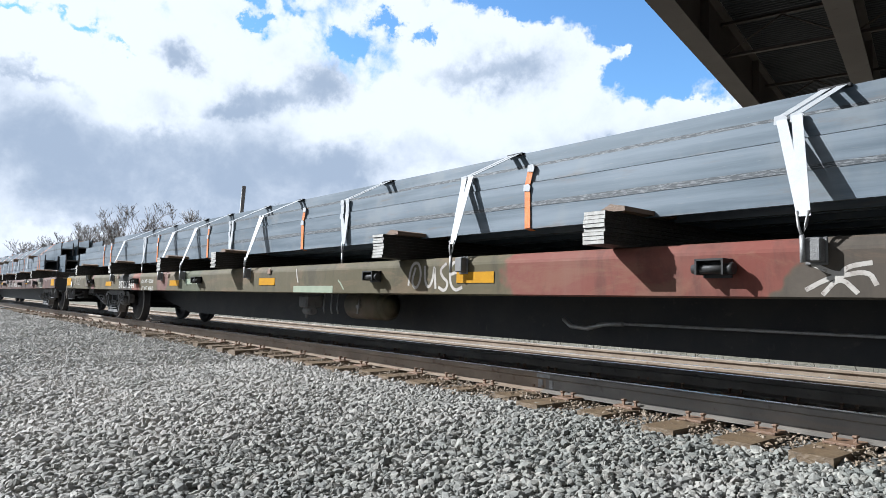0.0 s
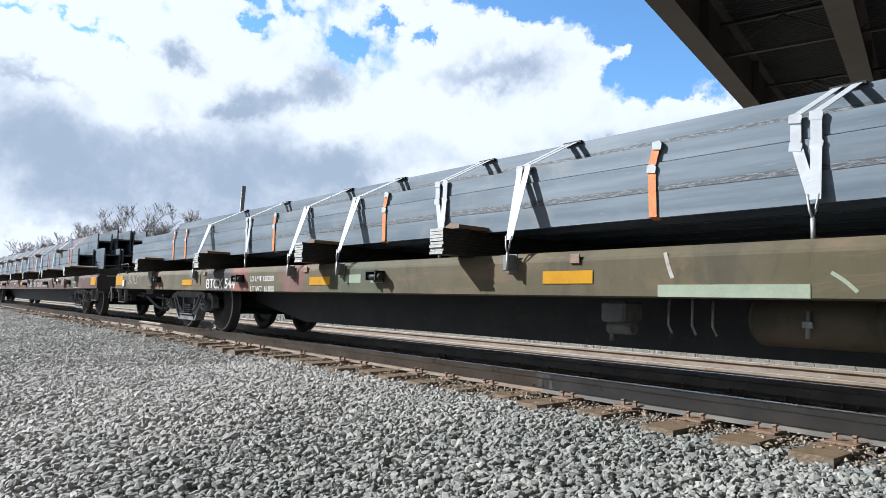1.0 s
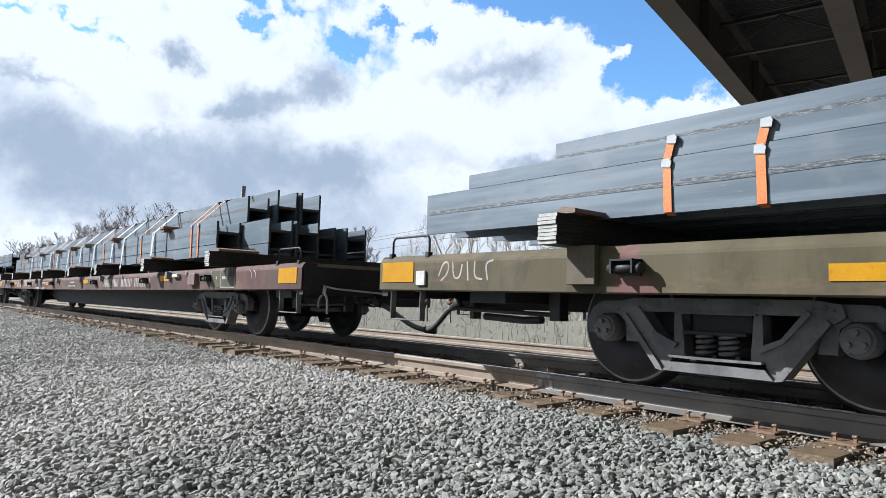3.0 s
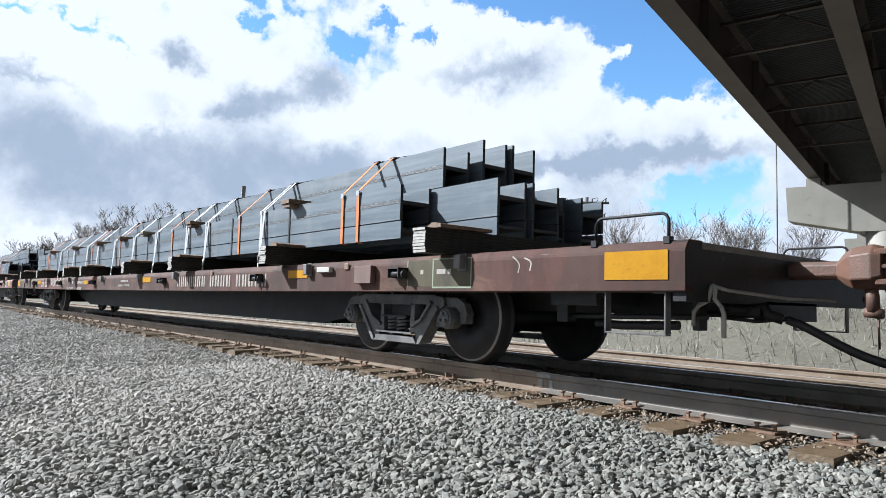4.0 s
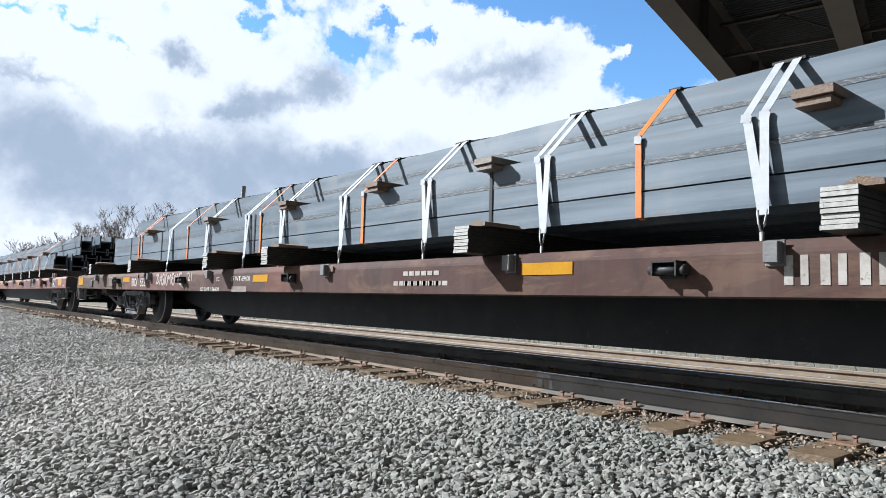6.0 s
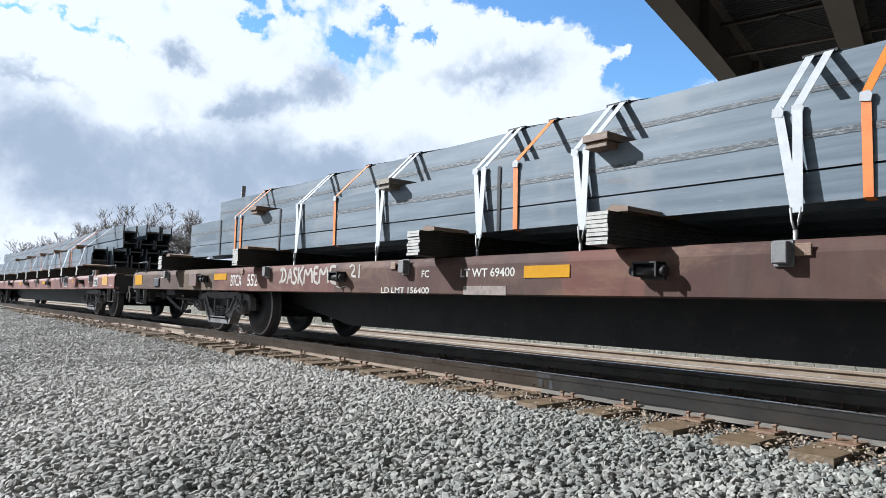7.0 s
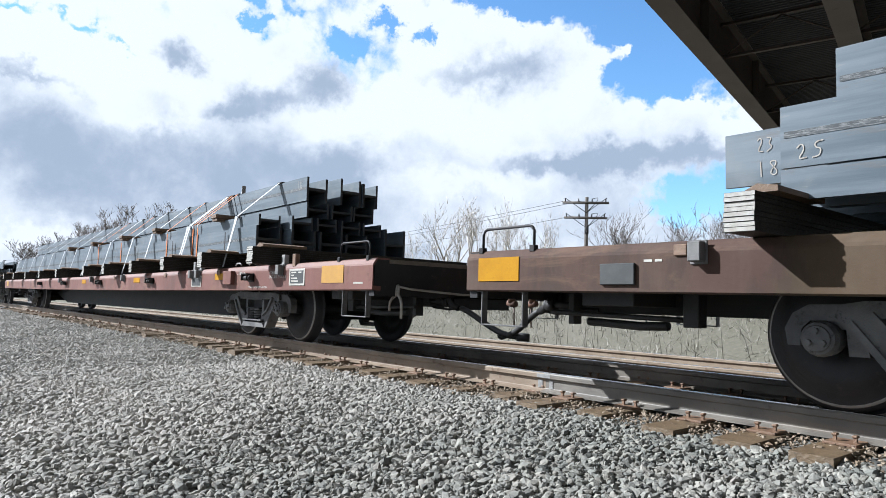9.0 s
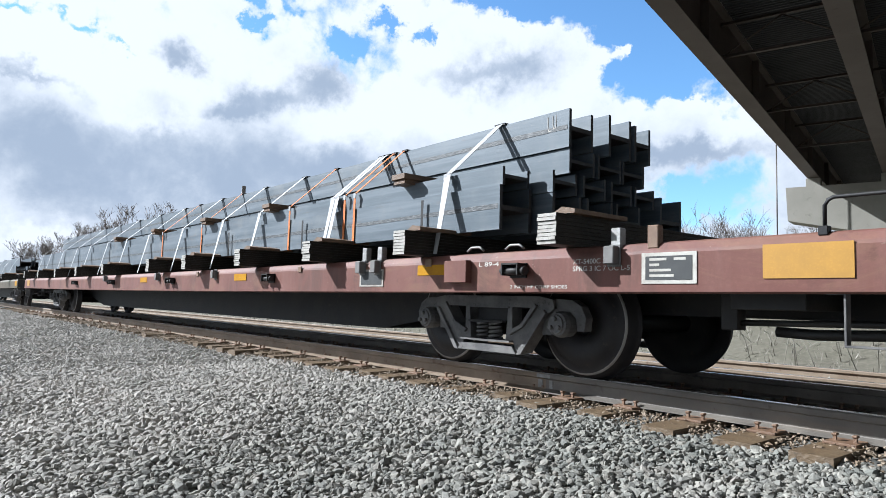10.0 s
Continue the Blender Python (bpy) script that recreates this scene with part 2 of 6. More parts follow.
M["brown"] = surface("box_car_brown_paint", worn((0.0806, 0.0439, 0.0360), (0.1001, 0.0569, 0.0461), (0.0648, 0.0403, 0.0324), 1.4, 45, 0.1, (7.0, 7.0, 0.8, 0.45, (0.1188, 0.0806, 0.0677)), weather=((0.046, 0.034, 0.027), (0.135, 0.082, 0.062), (0.23, 0.18, 0.15))), rough=0.6)
M["pink"] = surface("sun_faded_oxide_paint", worn((0.1221, 0.0533, 0.0429), (0.1480, 0.0681, 0.0555), (0.1036, 0.0481, 0.0385), 1.5, 45, 0.08, (6.0, 6.0, 0.7, 0.4, (0.1776, 0.0999, 0.0851)), weather=((0.075, 0.042, 0.034), (0.165, 0.088, 0.060), (0.25, 0.19, 0.16))), rough=0.6, spec=0.2)
M["strap"] = surface("grey_white_webbing", worn((0.3135, 0.3187, 0.3240), (0.2700, 0.2752, 0.2805), None, 9.0, 240, 0.3), rough=0.85)
M["strap_orange"] = surface("orange_webbing", worn((0.4680, 0.1250, 0.0070), (0.4100, 0.0980, 0.0070), None, 9.0, 240, 0.3), rough=0.85)
M["chain"] = surface("galvanised_hook", worn((0.266, 0.266, 0.259), (0.196, 0.189, 0.182), (0.140, 0.098, 0.070), 20.0, 90, 0.2), rough=0.5, metal=0.5)
M["timber"] = surface("dunnage_timber", worn((0.139, 0.113, 0.080), (0.101, 0.080, 0.057), (0.063, 0.052, 0.042), 5.0, 70, 0.4, (3.0, 30.0, 30.0, 0.5, (0.176, 0.151, 0.113))), rough=0.85)
# timber darkened to paint in the shade on the boards' sides
M["board_shade"] = surface("shaded_board_sides", worn((0.022, 0.019, 0.016), (0.032, 0.027, 0.022), (0.05, 0.042, 0.033), 5.0, 70, 0.4), rough=0.85, spec=0.12)
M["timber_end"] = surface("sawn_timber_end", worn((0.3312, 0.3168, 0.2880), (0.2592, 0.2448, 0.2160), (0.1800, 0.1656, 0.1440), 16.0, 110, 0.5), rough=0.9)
M["timber_rust"] = surface("stained_timber", worn((0.1248, 0.0720, 0.0360), (0.0960, 0.0576, 0.0336), (0.0576, 0.0408, 0.0288), 6.0, 70, 0.4), rough=0.85)
M["hose"] = surface("rubber_hose", worn((0.014, 0.013, 0.013), (0.022, 0.021, 0.020), None, 6.0, 70, 0.2), rough=0.6)
M["coupler"] = surface("rusty_cast_coupler", worn((0.115, 0.056, 0.034), (0.075, 0.042, 0.030), (0.045, 0.034, 0.030), 6.0, 80, 0.3), rough=0.8)
M["girder"] = surface("brown_girder_paint", worn((0.088, 0.070, 0.062), (0.108, 0.087, 0.078), (0.070, 0.056, 0.049), 0.7, 30, 0.05), rough=0.7, spec=0.3)
M["deck_form"] = surface("corrugated_deck_steel", worn((0.042, 0.043, 0.048), (0.056, 0.056, 0.062), None, 0.8, 30, 0.05), rough=0.75, spec=0.2)
M["concrete"] = surface("pier_concrete", worn((0.225, 0.215, 0.185), (0.270, 0.255, 0.222), (0.175, 0.166, 0.142), 0.6, 35, 0.2, (1.2, 1.2, 0.15, 0.5, (0.175, 0.168, 0.146))), rough=0.85)
M["bark"] = surface("bare_bark", worn((0.085, 0.07, 0.062), (0.12, 0.10, 0.088), None, 3.0, 30, 0.2), rough=0.9)
M["pale_bark"] = surface("birch_bark", worn((0.40, 0.37, 0.33), (0.30, 0.27, 0.235), None, 3.0, 30, 0.2), rough=0.9)
M["pole"] = surface("creosoted_pole", worn((0.054, 0.045, 0.037), (0.078, 0.066, 0.054), None, 2.0, 30, 0.2), rough=0.9)
M["rusty_gravel"] = surface("rusty_gravel", worn((0.160, 0.118, 0.080), (0.250, 0.205, 0.155), (0.080, 0.060, 0.047), 9.0, 90, 0.3), rough=0.9, spec=0.2)
M["twig"] = surface("dry_stems", worn((0.20, 0.185, 0.155), (0.26, 0.24, 0.20), None, 3.0, 30, 0.1), rough=0.9)
M["sign_black"] = surface("black_stencil_panel", worn((0.018, 0.020, 0.021), (0.028, 0.030, 0.030), None, 8.0, 60, 0.05), rough=0.6)


# ---- mesh helpers ----
def part(name, bm, material, parent, label=""):
    """Links a bmesh as one mesh object under a thing or under a part."""
    me = bpy.data.meshes.new(name)
    bm.to_mesh(me)
    bm.free()
    mats = material if isinstance(material, (list, tuple)) else [material]
    for m in mats:
        me.materials.append(m)
    ob = new(name, me)
    ob.parent = parent
    if label:
        tagged(ob, label)
    return ob


def again(ob, parent, loc=(0, 0, 0), rz=0.0, sx=1.0):
    """Another part on the same mesh."""
    o = new(ob.name.split(".")[0], ob.data)
    o.parent = parent
    o.location = loc
    o.rotation_euler = (0, 0, rz)
    return o


def empty(name, loc, label, category, group="", kind=""):
    e = new(name)
    e.empty_display_size = 0.2
    e.location = loc
    return tagged(e, label, category, group, kind)


def box(bm, x0, x1, y0, y1, z0, z1, bevel=0.0, mat=0):
    vs = [bm.verts.new(c) for c in ((x0, y0, z0), (x1, y0, z0), (x1, y1, z0), (x0, y1, z0), (x0, y0, z1), (x1, y0, z1), (x1, y1, z1), (x0, y1, z1))]
    fs = [bm.faces.new([vs[i] for i in q]) for q in ((3, 2, 1, 0), (4, 5, 6, 7), (0, 1, 5, 4), (1, 2, 6, 5), (2, 3, 7, 6), (3, 0, 4, 7))]
    for f in fs:
        f.material_index = mat
    if bevel:
        es = list({e for f in fs for e in f.edges})
        bmesh.ops.bevel(bm, geom=es, offset=bevel, segments=1, affect="EDGES")
    return fs


def prism(bm, poly, y0, y1, mat=0):
    """A polygon in x and z, pushed along y."""
    a = [bm.verts.new((x, y0, z)) for x, z in poly]
    b = [bm.verts.new((x, y1, z)) for x, z in poly]
    fs = [bm.faces.new(a), bm.faces.new(b[::-1])]
    for i in range(len(poly)):
        j = (i + 1) % len(poly)
        fs.append(bm.faces.new((a[j], a[i], b[i], b[j])))
    for f in fs:
        f.material_index = mat
    return fs


def extrude_x(bm, prof, xs, drop=lambda x: 0.0, mat=0, caps=True):
    """A closed profile in y and z carried along x through the stations xs, each lowered by drop(x)."""
    rings = [[bm.verts.new((x, y, z - drop(x))) for y, z in prof] for x in xs]
    n = len(prof)
    for r, s in zip(rings, rings[1:]):
        for i in range(n):
            f = bm.faces.new((r[i], r[(i + 1) % n], s[(i + 1) % n], s[i]))
            f.material_index = mat
    if caps:
        for f in (bm.faces.new(rings[0][::-1]), bm.faces.new(rings[-1])):
            f.material_index = mat


def tube(bm, pts, r, seg=6, mat=0, r_end=None):
    """A round bar along the points."""
    pts = [Vector(q) for q in pts]
    rings = []
    up = Vector((0.13, 0.21, 0.97))
    for i, q in enumerate(pts):
        d = (pts[min(i + 1, len(pts) - 1)] - pts[max(i - 1, 0)]).normalized()
        u = d.cross(up)
        if u.length < 0.2:
            u = d.cross(Vector((1, 0, 0)))
        u.normalize()
        v = d.cross(u)
        rr = r if r_end is None else r + (r_end - r) * i / max(1, len(pts) - 1)
        rings.append([bm.verts.new(q + rr * (math.cos(a) * u + math.sin(a) * v)) for a in [2 * math.pi * j / seg for j in range(seg)]])
    for a, b in zip(rings, rings[1:]):
        for j in range(seg):
            f = bm.faces.new((a[j], a[(j + 1) % seg], b[(j + 1) % seg], b[j]))
            f.smooth, f.material_index = True, mat
    for f in (bm.faces.new(rings[0][::-1]), bm.faces.new(rings[-1])):
        f.material_index = mat


def lathe(bm, prof, seg=40, mats=None, smooth=True):
    """A profile of radius and y turned round the y axis."""
    rings = [[bm.verts.new((r * math.cos(2 * math.pi * j / seg), y, r * math.sin(2 * math.pi * j / seg))) for j in range(seg)] for r, y in prof]
    for i, (a, b) in enumerate(zip(rings, rings[1:])):
        for j in range(seg):
            f = bm.faces.new((a[j], b[j], b[(j + 1) % seg], a[(j + 1) % seg]))
            f.smooth = smooth
            if mats:
                f.material_index = mats[i]
    bm.faces.new(rings[0])
    bm.faces.new(rings[-1][::-1])


def ribbon(bm, pts, wide, thick=0.004, axis=(1, 0, 0)):
    """A flat band along the points, wide along the axis."""
    pts = [Vector(q) for q in pts]
    ax = Vector(axis) * wide / 2
    rings = []
    for i, q in enumerate(pts):
        d = (pts[min(i + 1, len(pts) - 1)] - pts[max(i - 1, 0)]).normalized()
        n = d.cross(Vector(axis)).normalized() * thick / 2
        rings.append([bm.verts.new(q + s) for s in (-ax - n, ax - n, ax + n, -ax + n)])
    for a, b in zip(rings, rings[1:]):
        for j in range(4):
            bm.faces.new((a[j], a[(j + 1) % 4], b[(j + 1) % 4], b[j]))
    bm.faces.new(rings[0][::-1])
    bm.faces.new(rings[-1])


def mesh_arrays(name, verts, faces, material, smooth=False):
    """A mesh object from arrays: verts n x 3, faces m x k."""
    me = bpy.data.meshes.new(name)
    n, k = faces.shape
    me.vertices.add(len(verts))
    me.vertices.foreach_set("co", np.asarray(verts, dtype=np.float32).ravel())
    me.loops.add(n * k)
    me.loops.foreach_set("vertex_index", faces.astype(np.int32).ravel())
    me.polygons.add(n)
    me.polygons.foreach_set("loop_start", np.arange(0, n * k, k, dtype=np.int32))
    me.polygons.foreach_set("use_smooth", np.full(n, smooth))
    me.update(calc_edges=True)
    me.validate()
    me.materials.append(material)
    return new(name, me)


def glyphs(text):
    """The flat mesh of a piece of text in the built-in font."""
    cu = bpy.data.curves.new("words", "FONT")
    cu.body, cu.size, cu.extrude, cu.offset = text, 1.0, 0.0, 0.012
    tmp = bpy.data.objects.new("words", cu)
    scene.collection.objects.link(tmp)
    me = bpy.data.meshes.new_from_object(tmp)
    bpy.data.objects.remove(tmp)
    co = np.empty(len(me.vertices) * 3, dtype=np.float32)
    me.vertices.foreach_get("co", co)
    return me, co.reshape(-1, 3)


def lettering(text, x0, x1, z0, z1, material, parent, y=-1.5012):
    """Painted characters on the near face of a sill, fitted between x0 and x1 and between z0 and z1."""
    _, full = glyphs(text)
    lo, hi = full.min(0), full.max(0)
    for i, char in enumerate(text):
        if char == " ":
            continue
        me, co = glyphs(char)
        _, upto = glyphs(text[:i + 1])
        shift = upto[:, 0].max() - co[:, 0].max()
        px = x0 + (co[:, 0] + shift - lo[0]) / (hi[0] - lo[0]) * (x1 - x0)
        pz = z0 + (co[:, 1] - lo[1]) / (hi[1] - lo[1]) * (z1 - z0)
        me.vertices.foreach_set("co", np.stack([px, np.full_like(px, y), pz], -1).astype(np.float32).ravel())
        me.materials.append(material)
        me.update()
        ob = new("letter", me)
        ob.parent = parent


def bars(parent, spans, z0, z1, material, name="painted_bar", y=-1.5035):
    """Plain upright bars where painted writing is not spelled out."""
    for x0, x1 in spans:
        bm = bmesh.new()
        box(bm, x0, x1, y, y + 0.0015, z0, z1)
        part(name, bm, material, parent)


def scrawl(parent, strokes, x, z, sx, sz, material, wide=0.022, y=-1.5012, name="spray_mark"):
    """Spray-painted strokes: polylines in a unit box, smoothed, laid flat on the sill."""
    for n, line in enumerate(strokes):
        pts = [Vector((x + a * sx, y - 0.0001 * n, z + b * sz)) for a, b in line]
        for _ in range(2):
            fine = [pts[0]]
            for p, q in zip(pts, pts[1:]):
                fine += [p * 0.75 + q * 0.25, p * 0.25 + q * 0.75]
            pts = fine + [pts[-1]]
        bm = bmesh.new()
        rows = []
        for i, p in enumerate(pts):
            d = (pts[min(i + 1, len(pts) - 1)] - pts[max(i - 1, 0)]).normalized()
            k = Vector((-d.z, 0, d.x)) * wide / 2
            rows.append((bm.verts.new(p - k), bm.verts.new(p + k)))
        for (a, b), (c, d) in zip(rows, rows[1:]):
            bm.faces.new((a, c, d, b))
        part(name, bm, material, parent)


def zoned(zones, edge=0.10):
    """Paint in zones along a car's length with ragged borders: (from, to, tone) over a base."""

    def build(k, vec):
        x = k.n("ShaderNodeSeparateXYZ")
        k.put(x.inputs[0], vec)
        wav = k.math("MULTIPLY", k.math("SUBTRACT", k.noise(vec, 2.2, 3.0, 0.5), 0.5), edge * 8)
        pos = k.math("ADD", x.outputs[0], wav)
        base = zones[0]
        col = (*base, 1)
        node = k.n("ShaderNodeRGB")
        node.outputs[0].default_value = col
        col = node.outputs[0]
        for x0, x1, tone in zones[1:]:
            inside = k.math("MULTIPLY", k.ramp(pos, x0 - 0.03, x0 + 0.03), k.math("SUBTRACT", 1.0, k.ramp(pos, x1 - 0.03, x1 + 0.03)))
            col = k.mix(inside, col, tone)
        small = k.noise(vec, 45.0, 4.0, 0.6)
        big = k.ramp(k.noise(vec, 1.7, 5.0, 0.6), 0.35, 0.7)
        col = k.mix(k.math("MULTIPLY", big, 0.35), col, k.mix(0.25, col, (0.22, 0.18, 0.14)))
        runs = k.ramp(k.noise(k.stretch(vec, 6.0, 6.0, 0.7), 1.0, 5.0, 0.6), 0.45, 0.75)
        col = k.mix(k.math("MULTIPLY", runs, 0.3), col, k.mix(0.35, col, (0.18, 0.145, 0.11)))
        grime = k.ramp(k.noise(k.stretch(vec, 2.6, 2.6, 1.0), 1.0, 6.0, 0.65, 0.6), 0.48, 0.64)
        col = k.mix(k.math("MULTIPLY", grime, 0.7), col, k.mix(0.55, col, (0.022, 0.020, 0.016)))
        dust = k.ramp(k.noise(k.stretch(vec, 0.9, 0.9, 3.0), 1.0, 7.0, 0.7, 0.8), 0.50, 0.62)
        col = k.mix(k.math("MULTIPLY", dust, 0.6), col, k.mix(0.45, col, (0.17, 0.105, 0.065)))
        scratch = k.ramp(k.noise(k.stretch(vec, 2.0, 30.0, 30.0), 1.0, 5.0, 0.7), 0.66, 0.74)
        col = k.mix(k.math("MULTIPLY", scratch, 0.45), col, (0.20, 0.17, 0.14))
        return col, small, 0.1, k.math("MULTIPLY_ADD", small, 0.25, 0.66)

    return build


OLIVE, BROWN, REDDISH, SOOT = (0.066, 0.055, 0.029), (0.052, 0.026, 0.021), (0.128, 0.039, 0.028), (0.019, 0.018, 0.017)
PINKISH = (0.105, 0.05, 0.043)
M["camo"] = surface("camouflage_paint", zoned([OLIVE, (-10.4, -10.15, PINKISH), (-7.95, -6.75, SOOT), (-7.0, -6.5, REDDISH), (-5.4, -4.95, PINKISH), (-4.2, -3.3, (0.0540, 0.0576, 0.0324)),
                                               (3.2, 5.3, REDDISH), (5.3, 6.1, (0.0576, 0.0468, 0.0360)), (6.1, 14.0, REDDISH)]), spec=0.2)
M["brown_zoned"] = surface("box_car_brown_worn", zoned([BROWN, (-13.1, -10.4, (0.0576, 0.0324, 0.0252)), (-10.6, -8.9, (0.0634, 0.0418, 0.0245)), (-8.9, -5.5, (0.0792, 0.0302, 0.0245)), (-2.4, -1.6, (0.0864, 0.0346, 0.0259)),
                                                       (5.8, 7.2, (0.0684, 0.0310, 0.0238)), (9.2, 9.9, (0.0612, 0.0288, 0.0230)), (11.2, 12.2, (0.0662, 0.0288, 0.0230))]), spec=0.2)


# ---- ground, ballast, tracks ----
def ground_height(x, y):
    """The lie of the land across the line."""
    z = np.interp(y, [-30, -4, 0.0, 2.9, 3.75, 4.1, 6.5, 7.4, 11.2, 12.6, 14.5, 19, 26, 60, 4000],
                  [-0.75, -0.62, -0.46, -0.325, -0.28, -0.232, -0.262, -0.375, -0.42, -0.75, -0.70, 0.15, 0.55, 0.9, 6.0])
    wave = 0.02 * np.sin(x * 1.7 + y * 2.1) + 0.03 * np.sin(x * 0.45 - y * 0.9)
    return z + wave * np.where(np.abs(y - 5.2) < 1.5, 0.2, 1.0) + np.where(y > 13, 0.25 * np.sin(x * 0.21 + y * 0.13), 0)


def stations(edges):
    out = []
    for a, b, n in edges:
        out += list(np.linspace(a, b, n, endpoint=False))
    return np.array(out + [edges[-1][1]])


def build_ground():
    xs = stations([(-2500, -400, 8), (-400, -60, 20), (-60, -36, 20), (-36, 4, 130), (4, 60, 16), (60, 2500, 10)])
    ys = stations([(-2500, -60, 8), (-60, -6, 10), (-6, 4, 60), (4, 13, 40), (13, 30, 40), (30, 100, 14), (100, 2500, 10)])
    gx, gy = np.meshgrid(xs, ys, indexing="ij")
    gz = ground_height(gx, gy)
    verts = np.stack([gx, gy, gz], -1).reshape(-1, 3)
    ny = len(ys)
    i, j = np.meshgrid(np.arange(len(xs) - 1), np.arange(ny - 1), indexing="ij")
    q = (i * ny + j).ravel()
    faces = np.stack([q, q + ny, q + ny + 1, q + 1], -1)
    ob = mesh_arrays("ground", verts, faces, M["ground"], smooth=True)
    ob.data.materials.append(M["field"])
    mid = verts[faces].mean(1)
    ob.data.polygons.foreach_set("material_index", (mid[:, 1] > 12.2).astype(np.int32))
    return tagged(ob, "grey gravel ground with dry pale grass beyond the tracks", "ground", kind="structure")


build_ground()


def stones(name, x0, x1, y0, y1, count, size, rng, simple=False, label="", lift=0.3, paint="ballast"):
    """Crushed stones strewn over a stretch of ground, each a faceted chip of its own."""
    if simple:
        base = np.array([(1, 0, 0), (-1, 0, 0), (0, 1, 0), (0, -1, 0), (0, 0, 1), (0, 0, -1)], float)
        tri = np.array([(0, 2, 4), (2, 1, 4), (1, 3, 4), (3, 0, 4), (2, 0, 5), (1, 2, 5), (3, 1, 5), (0, 3, 5)])
    else:
        g = (1 + 5 ** 0.5) / 2
        base = np.array([(-1, g, 0), (1, g, 0), (-1, -g, 0), (1, -g, 0), (0, -1, g), (0, 1, g), (0, -1, -g), (0, 1, -g), (g, 0, -1), (g, 0, 1), (-g, 0, -1), (-g, 0, 1)]) / 1.25
        tri = np.array([(0, 11, 5), (0, 5, 1), (0, 1, 7), (0, 7, 10), (0, 10, 11), (1, 5, 9), (5, 11, 4), (11, 10, 2), (10, 7, 6), (7, 1, 8),
                        (3, 9, 4), (3, 4, 2), (3, 2, 6), (3, 6, 8), (3, 8, 9), (4, 9, 5), (2, 4, 11), (6, 2, 10), (8, 6, 7), (9, 8, 1)])
    n = count
    nv = len(base)
    p = base[None] * (0.70 + 0.42 * rng.random((n, nv, 1))) + rng.normal(0, 0.16, (n, nv, 3))
    s = size * rng.lognormal(0, 0.24, n)
    axes = np.stack([rng.uniform(0.8, 1.25, n), rng.uniform(0.6, 0.95, n), rng.uniform(0.42, 0.8, n)], -1)
    p = p * axes[:, None] * s[:, None, None] * (0.5 if simple else 0.42)
    a, b, c = rng.uniform(0, 2 * np.pi, n), rng.normal(0, 0.42, n), rng.normal(0, 0.42, n)
    ca, sa, cb, sb, cc, sc = np.cos(a), np.sin(a), np.cos(b), np.sin(b), np.cos(c), np.sin(c)
    o = np.zeros(n)
    ra = np.stack([ca, -sa, o, sa, ca, o, o, o, o + 1], -1).reshape(n, 3, 3)
    rb = np.stack([o + 1, o, o, o, cb, -sb, o, sb, cb], -1).reshape(n, 3, 3)
    rc = np.stack([cc, o, sc, o, o + 1, o, -sc, o, cc], -1).reshape(n, 3, 3)
    p = np.einsum("nij,nvj->nvi", ra @ rb @ rc, p)
    x, y = rng.uniform(x0, x1, n), rng.uniform(y0, y1, n)
    z = ground_height(x, y) + size * rng.uniform(-0.1, lift, n)
    p += np.stack([x, y, z], -1)[:, None]
    faces = (np.arange(n)[:, None, None] * nv + tri[None]).reshape(-1, 3)
    ob = mesh_arrays(name, p.reshape(-1, 3), faces, M[paint])
    return tagged(ob, label, "ballast", kind="stuff")


RNG = np.random.default_rng(7)
GREYS = "loose grey crushed-stone ballast spread beside the track"
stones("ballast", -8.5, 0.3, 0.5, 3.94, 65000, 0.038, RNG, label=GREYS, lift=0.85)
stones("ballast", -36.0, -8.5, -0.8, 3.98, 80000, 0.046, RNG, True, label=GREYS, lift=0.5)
stones("ballast", -22.0, 0.5, 3.86, 4.38, 11000, 0.03, RNG, True, paint="rusty_gravel", label="small rusty-brown stones and dirt round the tie ends", lift=1.5)
stones("ballast", -36.0, 1.0, 4.5, 5.9, 9000, 0.06, RNG, True, label="shaded grey ballast between the rails", lift=0.4)
stones("ballast", -36.0, 1.0, 6.1, 11.5, 22000, 0.06, RNG, True, label="grey ballast between and beyond the two tracks", lift=0.4)


# ---- rails ----
RAIL = [(-0.076, -0.160), (0.076, -0.160), (0.076, -0.150), (0.012, -0.133), (0.009, -0.128), (0.009, -0.053), (0.037, -0.041), (0.037, -0.010),
        (0.030, 0.0), (-0.030, 0.0), (-0.037, -0.010), (-0.037, -0.041), (-0.009, -0.053), (-0.009, -0.128), (-0.012, -0.133), (-0.076, -0.150)]
RAIL_TOP, SECOND_TOP, WELD = -0.028, -0.180, -3.94


def rail(y, top, label, paint="rail_web", older=None):
    """A rail; older names the paint of the length that lies beyond the weld."""
    e = empty("rail", (0, y, top), label, "rail", "rails of the two tracks", "structure")
    bm = bmesh.new()
    extrude_x(bm, RAIL, [-420, -60, -30, -12, WELD] + ([] if older else [6, 60]))
    part("rail_profile", bm, M[older or paint], e)
    if older:
        bm = bmesh.new()
        extrude_x(bm, RAIL, [WELD, 0, 6, 60])
        part("rail_profile", bm, M[paint], e, "darker grey length of rail past the weld")
    bm = bmesh.new()
    box(bm, -420, 60, -0.026, 0.026, 0.0005, 0.0025)
    part("running_surface", bm, M["rail_head"], e, "wheel-polished bright running surface")
    return e


